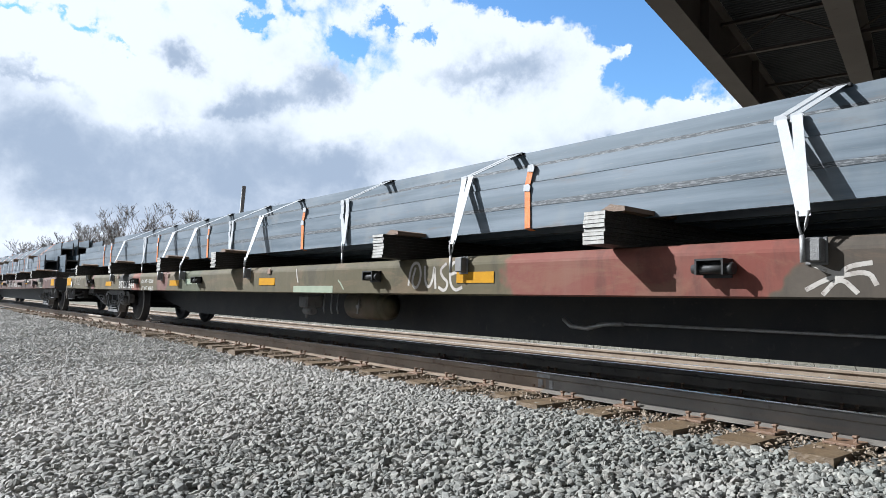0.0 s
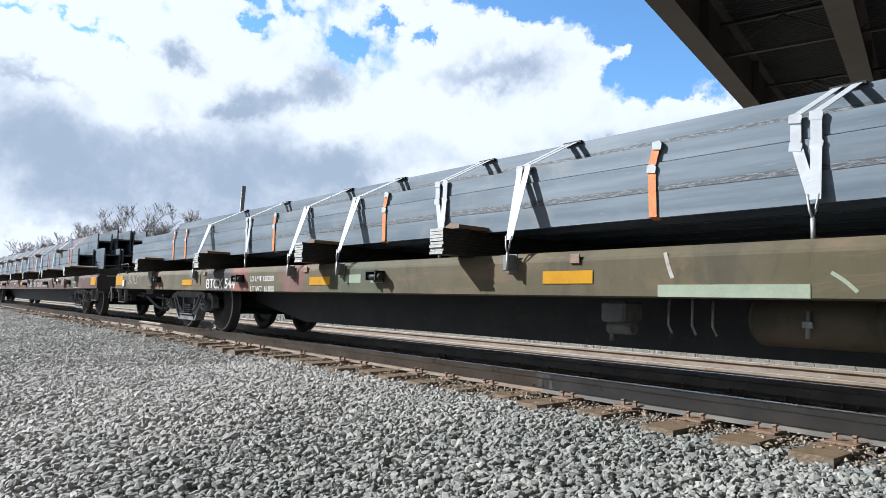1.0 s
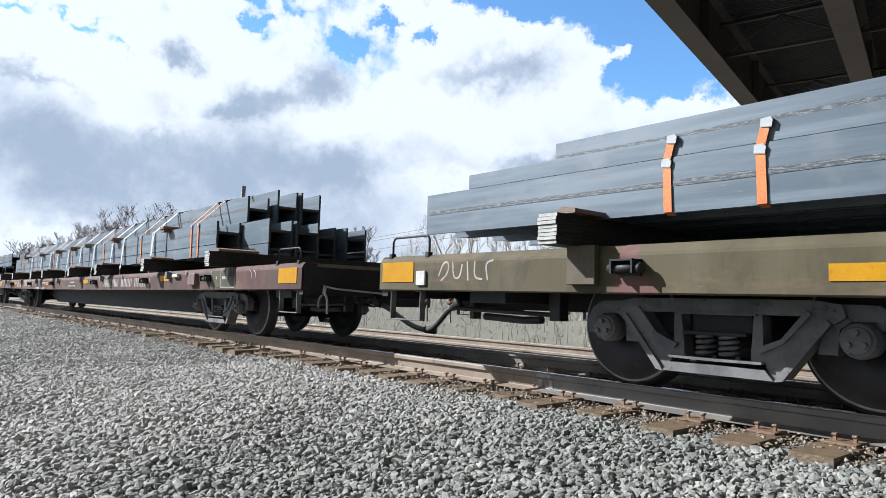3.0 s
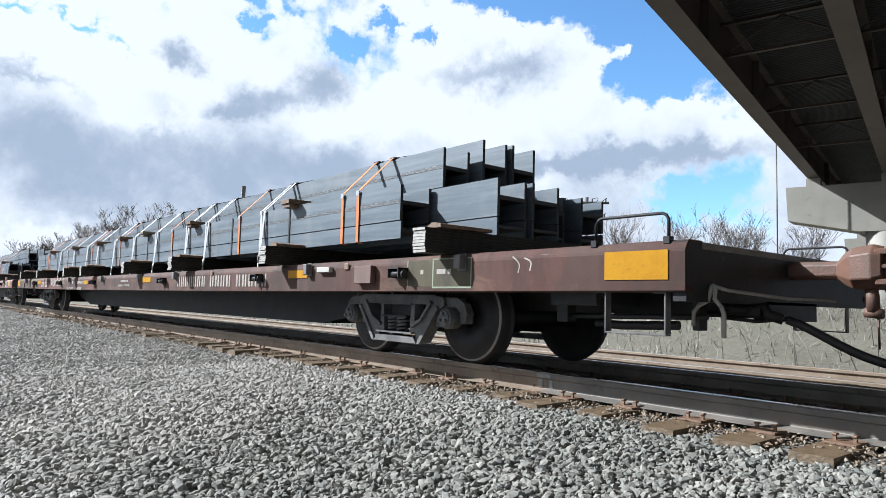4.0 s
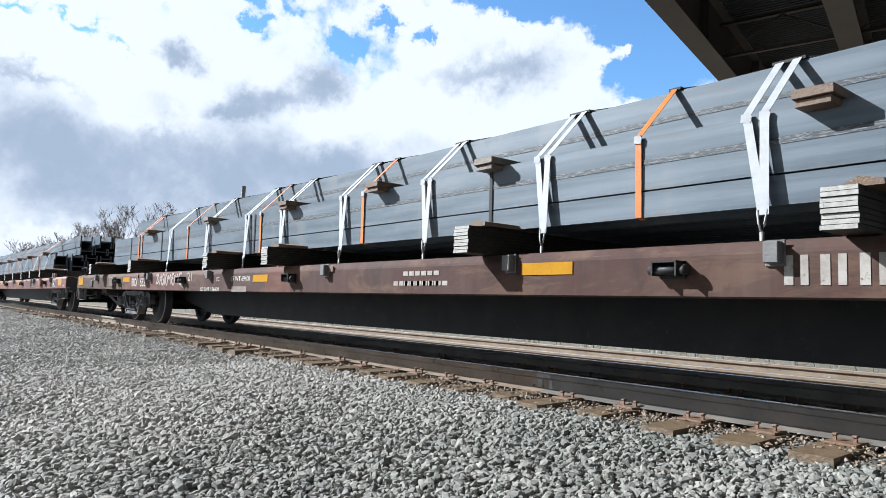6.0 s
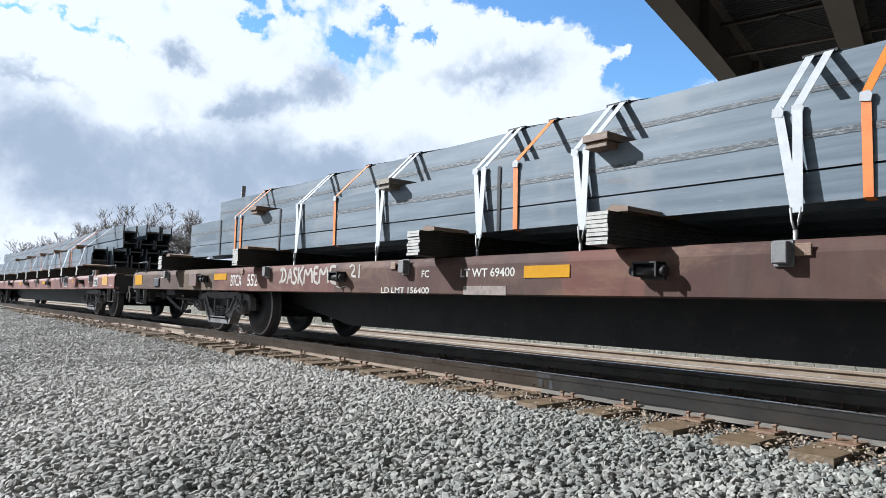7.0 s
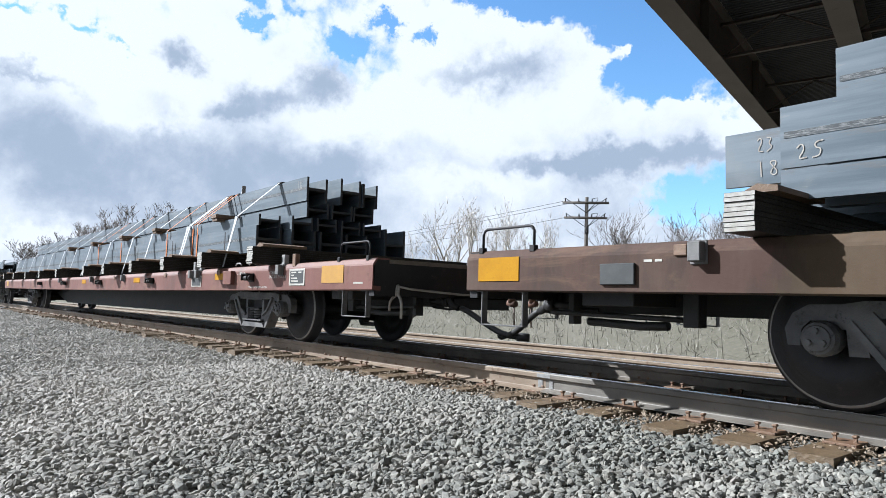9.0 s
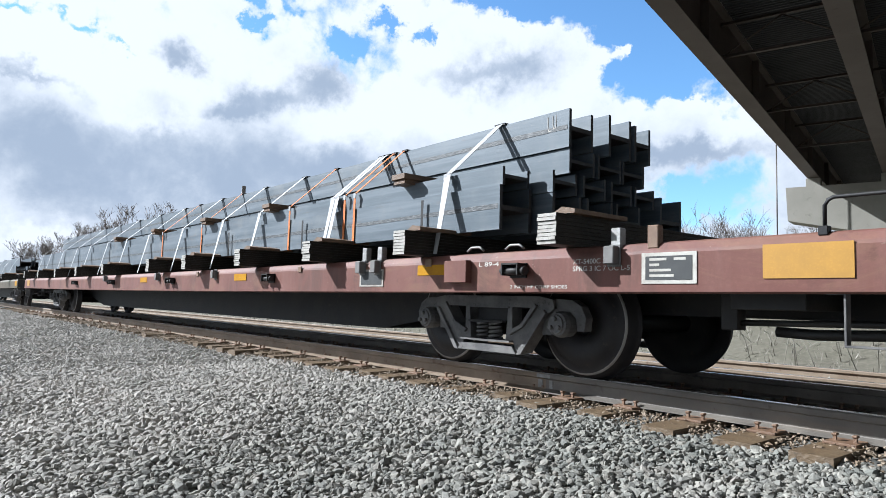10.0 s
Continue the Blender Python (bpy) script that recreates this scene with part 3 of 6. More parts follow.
NEAR_RAIL, FAR_RAIL = TRACK - 0.755, TRACK + 0.755
SECOND = 9.03
rails = [rail(NEAR_RAIL, RAIL_TOP, "rusty steel rail with a polished top on wooden ties", "grey_rail", "dusty_rail"),
         rail(FAR_RAIL, RAIL_TOP, "rusty steel rail in the shade under the train"),
         rail(SECOND - 0.755, SECOND_TOP, "sunlit dusty rail of the second track", "dusty_rail"),
         rail(SECOND + 0.755, SECOND_TOP, "sunlit dusty outer rail of the second track", "dusty_rail")]


def joint_bar(parent, x, side):
    """Bolted splice on a rail's web."""
    bm = bmesh.new()
    prof = [(side * 0.010, -0.13), (side * 0.05, -0.138), (side * 0.03, -0.11), (side * 0.03, -0.072), (side * 0.036, -0.052), (side * 0.010, -0.055)]
    extrude_x(bm, prof if side < 0 else prof[::-1], [x - 0.46, x + 0.46])
    bar = part("joint_bar", bm, M["rust"], parent, "rusty bolted joint bar")
    for k in range(6):
        bm = bmesh.new()
        xx = x - 0.38 + k * 0.152
        tube(bm, [(xx, side * 0.02, -0.092), (xx, side * 0.062, -0.092)], 0.017, 6)
        part("bolt", bm, M["black"], bar)


joint_bar(rails[2], -7.95, -1)
bm = bmesh.new()
for x, wide in ((-4.0, 0.05), (-3.88, 0.04)):
    box(bm, x - wide / 2, x + wide / 2, -0.0145, -0.0095, -0.128, -0.058)
box(bm, -4.02, -3.87, -0.0395, -0.0375, -0.040, -0.008)
part("weld_mark", bm, M["chain"], rails[0], "pale ground weld on the rail web")


def wooden_tie():
    bm = bmesh.new()
    n = 9
    ys = np.linspace(-1.31, 1.31, n)
    r = random.Random(3)
    rings = []
    for y in ys:
        j = lambda: r.uniform(-0.008, 0.008)
        rings.append([bm.verts.new((sx * 0.115 + j(), y + (j() if abs(y) > 1.2 else 0), z + j() * (0.6 if z > -0.3 else 0))) for sx, z in ((-1, -0.38), (1, -0.38), (1, -0.205), (-1, -0.205))])
    for a, b in zip(rings, rings[1:]):
        for i in range(4):
            bm.faces.new((a[i], a[(i + 1) % 4], b[(i + 1) % 4], b[i]))
    bm.faces.new(rings[0][::-1])
    bm.faces.new(rings[-1])
    bmesh.ops.recalc_face_normals(bm, faces=bm.faces)
    return bm


def build_ties():
    first = empty("railway_tie", (-1.54, TRACK - 0.07, 0.012), "weathered brown wooden tie with rusty tie plates and spikes", "railway tie", "ties of the track")
    part("timber", wooden_tie(), M["tie"], first)
    for s in (-1, 1):
        bm = bmesh.new()
        box(bm, -0.09, 0.09, s * 0.755 - 0.18, s * 0.755 + 0.18, -0.203, -0.187, 0.003)
        plate = part("tie_plate", bm, M["rust"], first, "rusty steel tie plate")
        for dx, dy in ((-0.05, -0.10), (0.055, -0.095), (0.04, 0.10)):
            bm = bmesh.new()
            box(bm, dx - 0.009, dx + 0.009, s * 0.755 + dy - 0.009, s * 0.755 + dy + 0.009, -0.19, -0.158)
            box(bm, dx - 0.015, dx + 0.015, s * 0.755 + dy - 0.016, s * 0.755 + dy + 0.024, -0.160, -0.146, 0.004)
            part("spike", bm, M["rust"], plate)
    r = random.Random(11)
    x = -1.54
    k = 0
    marks = [-2.02, -2.47]
    while x > -34:
        x = marks[k] if k < len(marks) else x - 0.51 + r.uniform(-0.05, 0.05)
        k += 1
        copy_thing(first, pose(x, TRACK + (-0.07 if k < 3 else r.uniform(-0.08, 0.10)), r.uniform(0.0, 0.014), 0, r.uniform(-1.5, 1.5), r.uniform(-2.5, 2.5)))
    x = 1.0
    while x > -34:
        x -= 0.55
        copy_thing(first, pose(x, SECOND, SECOND_TOP + 0.028, 0, 0, r.uniform(-1.5, 1.5)))


build_ties()


# ---- the bridge over the line ----
BRIDGE = empty("road_bridge", (-7.58, 11.29, 6.7), "brown painted steel girder road bridge overhead with concrete pier", "bridge")
BRIDGE.rotation_euler = (0, 0, radians(14.36))   # local y runs along the girders


def build_bridge():
    y0, y1 = -32.0, 48.0
    for k in range(9):
        x = 0.26 + k * 2.9
        bm = bmesh.new()
        for a, b, c, d in ((x - 0.25, x + 0.25, 0.0, 0.035), (x - 0.012, x + 0.012, 0.035, 1.42), (x - 0.2, x + 0.2, 1.42, 1.45)):
            box(bm, a, b, y0, y1, c, d)
        y = y0 + 1.5
        while y < y1:
            box(bm, x - 0.2, x + 0.2, y - 0.008, y + 0.008, 0.04, 1.41)
            y += 5.6
        part("girder", bm, M["girder"], BRIDGE, "brown painted plate girder")
        if k < 8:
            bm = bmesh.new()
            n = int((y1 - y0) / 0.075)
            pts = []
            for i in range(n):
                a = y0 + i * 0.15
                if a > y1:
                    break
                pts += [(a, 1.47), (a + 0.05, 1.47), (a + 0.075, 1.52), (a + 0.125, 1.52)]
            va = [bm.verts.new((x + 0.2, a, z)) for a, z in pts]
            vb = [bm.verts.new((x + 2.7, a, z)) for a, z in pts]
            for i in range(len(pts) - 1):
                bm.faces.new((va[i], va[i + 1], vb[i + 1], vb[i]))
            part("deck_form", bm, M["deck_form"], BRIDGE, "dark corrugated steel deck form")
            y = -23.69
            while y < 21.0:
                bm = bmesh.new()
                for z in (0.30, 1.15):
                    box(bm, x + 0.02, x + 2.88, y - 0.05, y + 0.05, z, z + 0.012)
                    box(bm, x + 0.02, x + 2.88, y - 0.006, y + 0.006, z, z + 0.09)
                tube(bm, [(x + 0.05, y, 0.34), (x + 1.45, y, 1.15)], 0.025, 4)
                tube(bm, [(x + 2.85, y, 0.34), (x + 1.45, y, 1.15)], 0.025, 4)
                part("cross_frame", bm, M["girder"], BRIDGE, "riveted angle cross frame")
                y += 5.73
    bm = bmesh.new()
    box(bm, -1.1, 24.8, y0, y1 + 3, 1.53, 1.80)
    box(bm, -1.1, -0.75, y0, y1 + 3, 1.80, 2.7)
    box(bm, 24.5, 24.8, y0, y1 + 3, 1.80, 2.7)
    part("deck_slab", bm, M["concrete"], BRIDGE, "concrete road deck slab and parapets")
    for y1 in (21.6, 47.0):
        bm = bmesh.new()
        prism(bm, [(-0.85, -0.42), (24.0, -0.42), (24.0, -2.0), (21.0, -2.7), (2.0, -2.55), (-0.78, -1.96)], y1 - 0.2, y1 + 1.3)
        part("pier_cap", bm, M["concrete"], BRIDGE, "pale concrete hammerhead pier cap")
        for x in (2.35, 9.5, 17.0):
            bm = bmesh.new()
            tube(bm, [(x + 0.6, y1 + 0.55, -8.2), (x + 0.6, y1 + 0.55, -2.4)], 0.75, 20)
            part("pier_column", bm, M["concrete"], BRIDGE, "round concrete pier column")
        for k in range(9):
            bm = bmesh.new()
            x = 0.26 + k * 2.9
            box(bm, x - 0.3, x + 0.3, y1 - 0.1, y1 + 0.5, -0.43, -0.03, 0.02)
            part("bearing", bm, M["concrete"], BRIDGE)
    bm = bmesh.new()
    tube(bm, [(-1.02, 20.2, 1.6), (-1.02, 20.2, -5.5)], 0.03, 5)
    part("drain_pipe", bm, M["pole"], BRIDGE, "thin hanging drain pipe")


build_bridge()


# ---- trees, brush, poles and wires beyond the line ----
def bare_tree(name, x, y, tall, spread, seed, material, label, stems=1, levels=5, twig=0.008):
    """Trunk with forking limbs and a crown of fine twigs."""
    r = random.Random(seed)
    z0 = float(ground_height(np.array(x), np.array(y)))
    e = empty(name, (x, y, z0 - 0.1), label, "tree", "bare trees beyond the tracks")
    trunk, crown = bmesh.new(), bmesh.new()

    def grow(bm, p, d, length, rad, level):
        n = 3 if level < 3 else 2
        pts = [p]
        dd = d.copy()
        for _ in range(n):
            dd = (dd + Vector((r.gauss(0, 0.16), r.gauss(0, 0.16), r.gauss(0.05, 0.1)))).normalized()
            pts.append(pts[-1] + dd * length / n)
        tip = max(rad * (0.62 if level < levels else 0.5), twig * 0.6)
        tube(bm, pts, rad, 6 if level < 2 else 3, 0, tip)
        if level >= levels:
            return
        kids = r.randint(3, 4) if level else r.randint(4, 5)
        for k in range(kids):
            f = r.uniform(0.35, 1.0) if k else 1.0
            base = pts[min(n, max(1, round(f * n)))]
            side = Vector((r.gauss(0, 1), r.gauss(0, 1), r.gauss(0, 0.35))).normalized()
            nd = (dd * r.uniform(0.7, 1.1) + side * spread * r.uniform(0.5, 1.0) + Vector((0, 0, 0.42))).normalized()
            grow(crown, base, nd, length * r.uniform(0.52, 0.76), max(tip * r.uniform(0.55, 0.8), twig), level + 1)

    for k in range(stems):
        lean = Vector((r.gauss(0, 0.12 if stems > 1 else 0.03), r.gauss(0, 0.12 if stems > 1 else 0.03), 1)).normalized()
        grow(trunk, Vector((r.gauss(0, 0.25) * (stems > 1), r.gauss(0, 0.25) * (stems > 1), 0)), lean, tall * 0.36, tall * 0.016, 0)
    part("trunk", trunk, material, e)
    part("crown", crown, material, e)
    return e


TREE = "bare leafless tree with fine grey-brown twigs"
BIRCH = "slender pale-barked bare tree behind the tracks"
for i, (x, y, tall, spread) in enumerate(((-84, 27.5, 12.0, 1.0), (-88, 24.2, 11.4, 1.0), (-92, 23.5, 10.4, 0.9), (-80, 28.8, 10.3, 0.9), (-106, 21.5, 10.6, 1.0), (-112, 19.6, 9.6, 1.0), (-101, 23.0, 9.0, 1.0),
                                          (-120, 16.0, 8.0, 1.0), (-62, 28.5, 9.0, 0.9), (-58, 29.8, 8.2, 0.9), (-52, 29.5, 6.8, 0.9), (-47, 30.0, 6.0, 0.9), (-82, 26.0, 11.5, 1.1), (-90, 25.5, 11.0, 1.1), (-86, 28.5, 10.5, 1.0), (-104, 22.2, 10.0, 1.1), (-110, 20.8, 10.0, 1.1), (-96, 21.5, 8.2, 1.1), (-60, 27.6, 7.6, 1.0), (-115, 18.0, 8.6, 1.0))):
    bare_tree("bare_tree", x, y, tall * 1.14, spread, 40 + i, M["bark"], TREE, 1, 5, 0.024)
for i, (x, y, tall, spread, stems) in enumerate(((-30.5, 25.8, 6.8, 0.55, 3), (-33.5, 26.2, 5.0, 0.6, 2), (-31.5, 32.1, 7.0, 0.6, 3), (-30.0, 32.8, 6.2, 0.6, 2), (-24.6, 36.0, 6.3, 0.8, 3), (-22.6, 37.0, 6.0, 0.8, 3),
                                                 (-20.5, 37.6, 5.6, 0.8, 3), (-18.6, 38.2, 5.5, 0.8, 3), (-26.8, 36.5, 4.6, 0.8, 2), (-16.6, 38.6, 5.2, 0.8, 3))):
    bare_tree("slender_tree", x, y, tall * 1.12, spread * 1.25, 80 + i, M["pale_bark"] if i < 4 else M["bark"], BIRCH, stems, 4, 0.010)


def brush():
    """Dry stems and thin shoots along the far bank."""
    r = random.Random(5)
    bm = bmesh.new()
    for _ in range(520):
        x, y = r.uniform(-42, -2), r.uniform(12.6, 24)
        z = float(ground_height(np.array(x), np.array(y))) - 0.05
        h = r.uniform(0.4, 1.5)
        a, b = r.gauss(0, 0.25) * h, r.gauss(0, 0.25) * h
        p1, p2 = (x + a * 0.4, y + b * 0.4, z + h * 0.55), (x + a, y + b, z + h)
        tube(bm, [(x, y, z), p1, p2], 0.011, 3, 0, 0.003)
        for _ in range(3):
            f = r.uniform(0.3, 0.9)
            q = Vector((x, y, z)).lerp(Vector(p2), f)
            tube(bm, [q, q + Vector((r.gauss(0, 0.22), r.gauss(0, 0.22), r.uniform(0.1, 0.4)))], 0.006, 3, 0, 0.002)
    me = bpy.data.meshes.new("brush")
    bm.to_mesh(me)
    bm.free()
    me.materials.append(M["twig"])
    tagged(new("brush", me), "pale dry weeds and thin bare shoots on the bank", "brush", kind="stuff")


brush()


def grass():
    """Tufts of dead grass on the bank."""
    rng = np.random.default_rng(21)
    n = 14000
    x, y = rng.uniform(-45, -1, n), rng.uniform(12.0, 26, n)
    z = ground_height(x, y) - 0.02
    h = rng.uniform(0.05, 0.22, n)
    a = rng.uniform(0, np.pi, n)
    wx, wy = 0.012 * np.cos(a), 0.012 * np.sin(a)
    lx, ly = rng.normal(0, 0.12, n), rng.normal(0, 0.12, n)
    v = np.stack([np.stack([x - wx, y - wy, z], -1), np.stack([x + wx, y + wy, z], -1), np.stack([x + lx, y + ly, z + h], -1)], 1)
    tagged(mesh_arrays("dead_grass", v.reshape(-1, 3), np.arange(n * 3).reshape(-1, 3), M["twig"]), "tufts of pale dead grass beyond the second track", "grass", kind="stuff")


grass()


def utility_pole():
    e = empty("utility_pole", (-28.0, 35.3, 0.4), "dark wooden utility pole with two crossarms and insulators", "utility pole")
    bm = bmesh.new()
    tube(bm, [(0, 0, -0.6), (0.03, 0, 4), (0.05, 0, 7.35)], 0.15, 10, 0, 0.11)
    part("pole", bm, M["pole"], e)
    d = Vector((0.80, 0.60, 0)).normalized()
    for z, half in ((7.0, 1.5), (6.0, 1.4)):
        bm = bmesh.new()
        a, b = Vector((0.05, -0.12, z)) - d * half, Vector((0.05, -0.12, z - 0.06)) + d * half
        tube(bm, [a, b], 0.085, 4)
        arm = part("crossarm", bm, M["pole"], e)
        for k in range(4):
            q = a.lerp(b, 0.06 + 0.29 * k)
            bm = bmesh.new()
            tube(bm, [q, q + Vector((0, 0, 0.16)), q + Vector((0, 0, 0.27))], 0.05, 7, 0, 0.035)
            part("insulator", bm, M["black"], arm)
            if k != 1:
                bm = bmesh.new()
                w0 = q + Vector((0, 0, 0.25))
                tube(bm, [w0.lerp(Vector((0.1, -0.1, z - 0.7)), t / 6) + Vector((0, 0, 0.42 * math.sin(t / 6 * math.pi))) + d * (0.55 * math.sin(t / 6 * math.pi) * (1 if k > 1 else -1)) for t in range(7)], 0.022, 4)
                part("jumper_wire", bm, M["black"], arm)
    bm = bmesh.new()
    tube(bm, [(0.2, -0.18, 4.9), (0.2, -0.18, 5.35)], 0.13, 10)
    part("cutout", bm, M["black"], e)


utility_pole()


def plain_pole():
    e = empty("wooden_pole", (-55.4, 23.1, 0.3), "plain weathered wooden pole, leaning a little", "pole")
    bm = bmesh.new()
    tube(bm, [(-0.5, 0, -1), (0.0, 0, 5), (0.35, 0.1, 9.75)], 0.22, 10, 0, 0.17)
    part("pole", bm, M["pole"], e)


plain_pole()


def wires():
    for k, (a, b) in enumerate((((-29.0, 34.6, 7.55), (-120, 44, 9.5)), ((-28.3, 35.1, 7.5), (-120, 46, 9.3)), ((-28.7, 34.8, 6.5), (-120, 45, 8.2)))):
        bm = bmesh.new()
        a, b = Vector(a), Vector(b)
        tube(bm, [a.lerp(b, i / 16) - Vector((0, 0, 1.6 * math.sin(i / 16 * math.pi))) for i in range(17)], 0.014, 4)
        ob = part("overhead_wire", bm, M["black"], None)
        tagged(ob, "thin black overhead wire running from the pole", "overhead wire", "wires of the pole line")


wires()


# ---- rolling stock ----
MOVERS = []          # things that ride with the train
WHEELS = []          # turning wheelsets


def rides(ob):
    MOVERS.append(ob)
    return ob


def sag(x, half=13.0, deep=0.038):
    """The loaded car's dip towards its middle."""
    return deep * max(0.0, 1 - (x / half) ** 2)


R_WHEEL = 0.419
AXLE = 0.832        # half the wheelbase of a truck


def wheel_mesh():
    bm = bmesh.new()
    prof = [(0.02, 0.02), (0.085, 0.02), (0.10, 0.005), (0.12, -0.025), (0.25, -0.055), (0.335, -0.03), (0.352, -0.002), (0.404, 0.0), (0.416, 0.003),
            (0.421, 0.014), (0.446, 0.045), (0.447, 0.10), (0.456, 0.112), (0.472, 0.122), (0.473, 0.133), (0.466, 0.140), (0.352, 0.140), (0.335, 0.115), (0.25, 0.09), (0.13, 0.12), (0.10, 0.15), (0.02, 0.15)]
    mats = [0] * 7 + [1, 1] + [0] * 12
    lathe(bm, prof, 56, mats)
    return bm


def coil(bm, x, y, z0, z1, r, bar, turns):
    n = int(turns * 14)
    tube(bm, [(x + r * math.cos(2 * math.pi * turns * i / n), y + r * math.sin(2 * math.pi * turns * i / n), z0 + (z1 - z0) * i / n) for i in range(n + 1)], bar, 6)


def side_frame_mesh():
    """Cast side frame: top chord, ribbed slanting legs to a spring seat, arched pedestals over the axles."""
    bm = bmesh.new()
    y0, y1 = -1.09, -0.97
    h = AXLE
    for s in (-1, 1):
        def pz(poly, a=y0, b=y1):
            prism(bm, [(s * x, z) for x, z in (poly if s > 0 else poly[::-1])], a, b)

        pz([(0.0, 0.53), (0.56, 0.53), (0.70, 0.49), (0.76, 0.53), (0.74, 0.60), (0.60, 0.625), (0.0, 0.625)])
        pz([(0.27, 0.31), (0.36, 0.14), (0.42, 0.15), (0.68, 0.49), (0.72, 0.57), (0.57, 0.57), (0.42, 0.38)])
        pz([(0.26, 0.325), (0.285, 0.295), (0.43, 0.365), (0.59, 0.545), (0.56, 0.565), (0.415, 0.39)], y0 - 0.028, y0 + 0.01)
        pz([(0.37, 0.135), (0.42, 0.143), (0.69, 0.49), (0.665, 0.515), (0.40, 0.185)], y0 - 0.028, y0 + 0.01)
        pz([(0.22, 0.24), (0.30, 0.24), (0.295, 0.54), (0.245, 0.54)])
        pz([(0.0, 0.14), (0.37, 0.14), (0.32, 0.20), (0.0, 0.205)], y0 - 0.03, y1 + 0.03)
        pz([(0.0, 0.228), (0.31, 0.232), (0.31, 0.248), (0.0, 0.246)], y0 - 0.05, y1 + 0.03)
        pz([(0.0, 0.522), (0.27, 0.522), (0.27, 0.534), (0.0, 0.534)], y0 - 0.025, y0 + 0.01)
        pz([(h - 0.235, 0.315), (h - 0.13, 0.315), (h - 0.12, 0.46), (h - 0.06, 0.51), (h + 0.07, 0.51), (h + 0.12, 0.46), (h + 0.13, 0.36), (h + 0.20, 0.36), (h + 0.215, 0.46), (h + 0.17, 0.55), (h + 0.08, 0.60), (h - 0.14, 0.605), (h - 0.20, 0.50)], y0 + 0.035, y1)
    bmesh.ops.recalc_face_normals(bm, faces=bm.faces)
    return bm


SHARED = {}


def shared(name, make, mats):
    if name not in SHARED:
        bm = make()
        me = bpy.data.meshes.new(name)
        bm.to_mesh(me)
        bm.free()
        for m in mats:
            me.materials.append(m)
        SHARED[name] = me
    return SHARED[name]


def place(name, me, parent, m=None, label=""):
    ob = new(name, me)
    ob.parent = parent
    if m is not None:
        ob.matrix_basis = m
    if label:
        tagged(ob, label)
    return ob


def bearing_mesh():
    bm = bmesh.new()
    lathe(bm, [(0.10, 0.16), (0.105, 0.06), (0.092, 0.02), (0.076, 0.012), (0.072, 0.0), (0.03, -0.004)], 18, None, False)
    for k in range(3):
        a = math.pi / 2 + k * 2 * math.pi / 3
        x, z = 0.045 * math.cos(a), 0.045 * math.sin(a)
        tube(bm, [(x, 0.0, z), (x, -0.03, z)], 0.019, 6)
    return bm


def adapter_mesh():
    bm = bmesh.new()
    box(bm, -0.125, 0.125, -1.05, -0.92, 0.505, 0.54, 0.01)
    prism(bm, [(-0.13, 0.37), (-0.115, 0.37), (-0.11, 0.46), (0.11, 0.46), (0.115, 0.37), (0.13, 0.37), (0.13, 0.51), (-0.13, 0.51)], -1.03, -0.93)
    bmesh.ops.recalc_face_normals(bm, faces=bm.faces)
    return bm


def springs_mesh(x):
    def make():
        bm = bmesh.new()
        coil(bm, x, -1.06, 0.25, 0.392, 0.052, 0.015, 4.0)
        return bm
    return make


def bolster_mesh():
    bm = bmesh.new()
    prism(bm, [(-0.215, 0.392), (0.215, 0.392), (0.215, 0.412), (-0.215, 0.412)], -1.13, 1.13)
    prism(bm, [(-0.205, 0.41), (0.205, 0.41), (0.20, 0.52), (-0.20, 0.52)], -1.02, 1.02)
    prism(bm, [(-0.20, 0.36), (0.20, 0.36), (0.22, 0.41), (-0.22, 0.41)], -0.9, 0.9)
    box(bm, -0.2, 0.2, -0.3, 0.3, 0.53, 0.66)
    bmesh.ops.recalc_face_normals(bm, faces=bm.faces)
    return bm


def brake_mesh():
    bm = bmesh.new()
    for s in (-1, 1):
        box(bm, s * 0.40 - 0.05, s * 0.40 + 0.05, -0.85, 0.85, 0.26, 0.34, 0.01)
        for y in (-0.755, 0.755):
            box(bm, s * 0.425 - 0.03, s * 0.425 + 0.035, y - 0.05, y + 0.05, 0.25, 0.50, 0.01)
    return bm


def axle_mesh():
    bm = bmesh.new()
    lathe(bm, [(0.06, -1.05), (0.07, -0.9), (0.085, -0.7), (0.08, 0.0), (0.085, 0.7), (0.07, 0.9), (0.06, 1.05)], 14)
    return bm


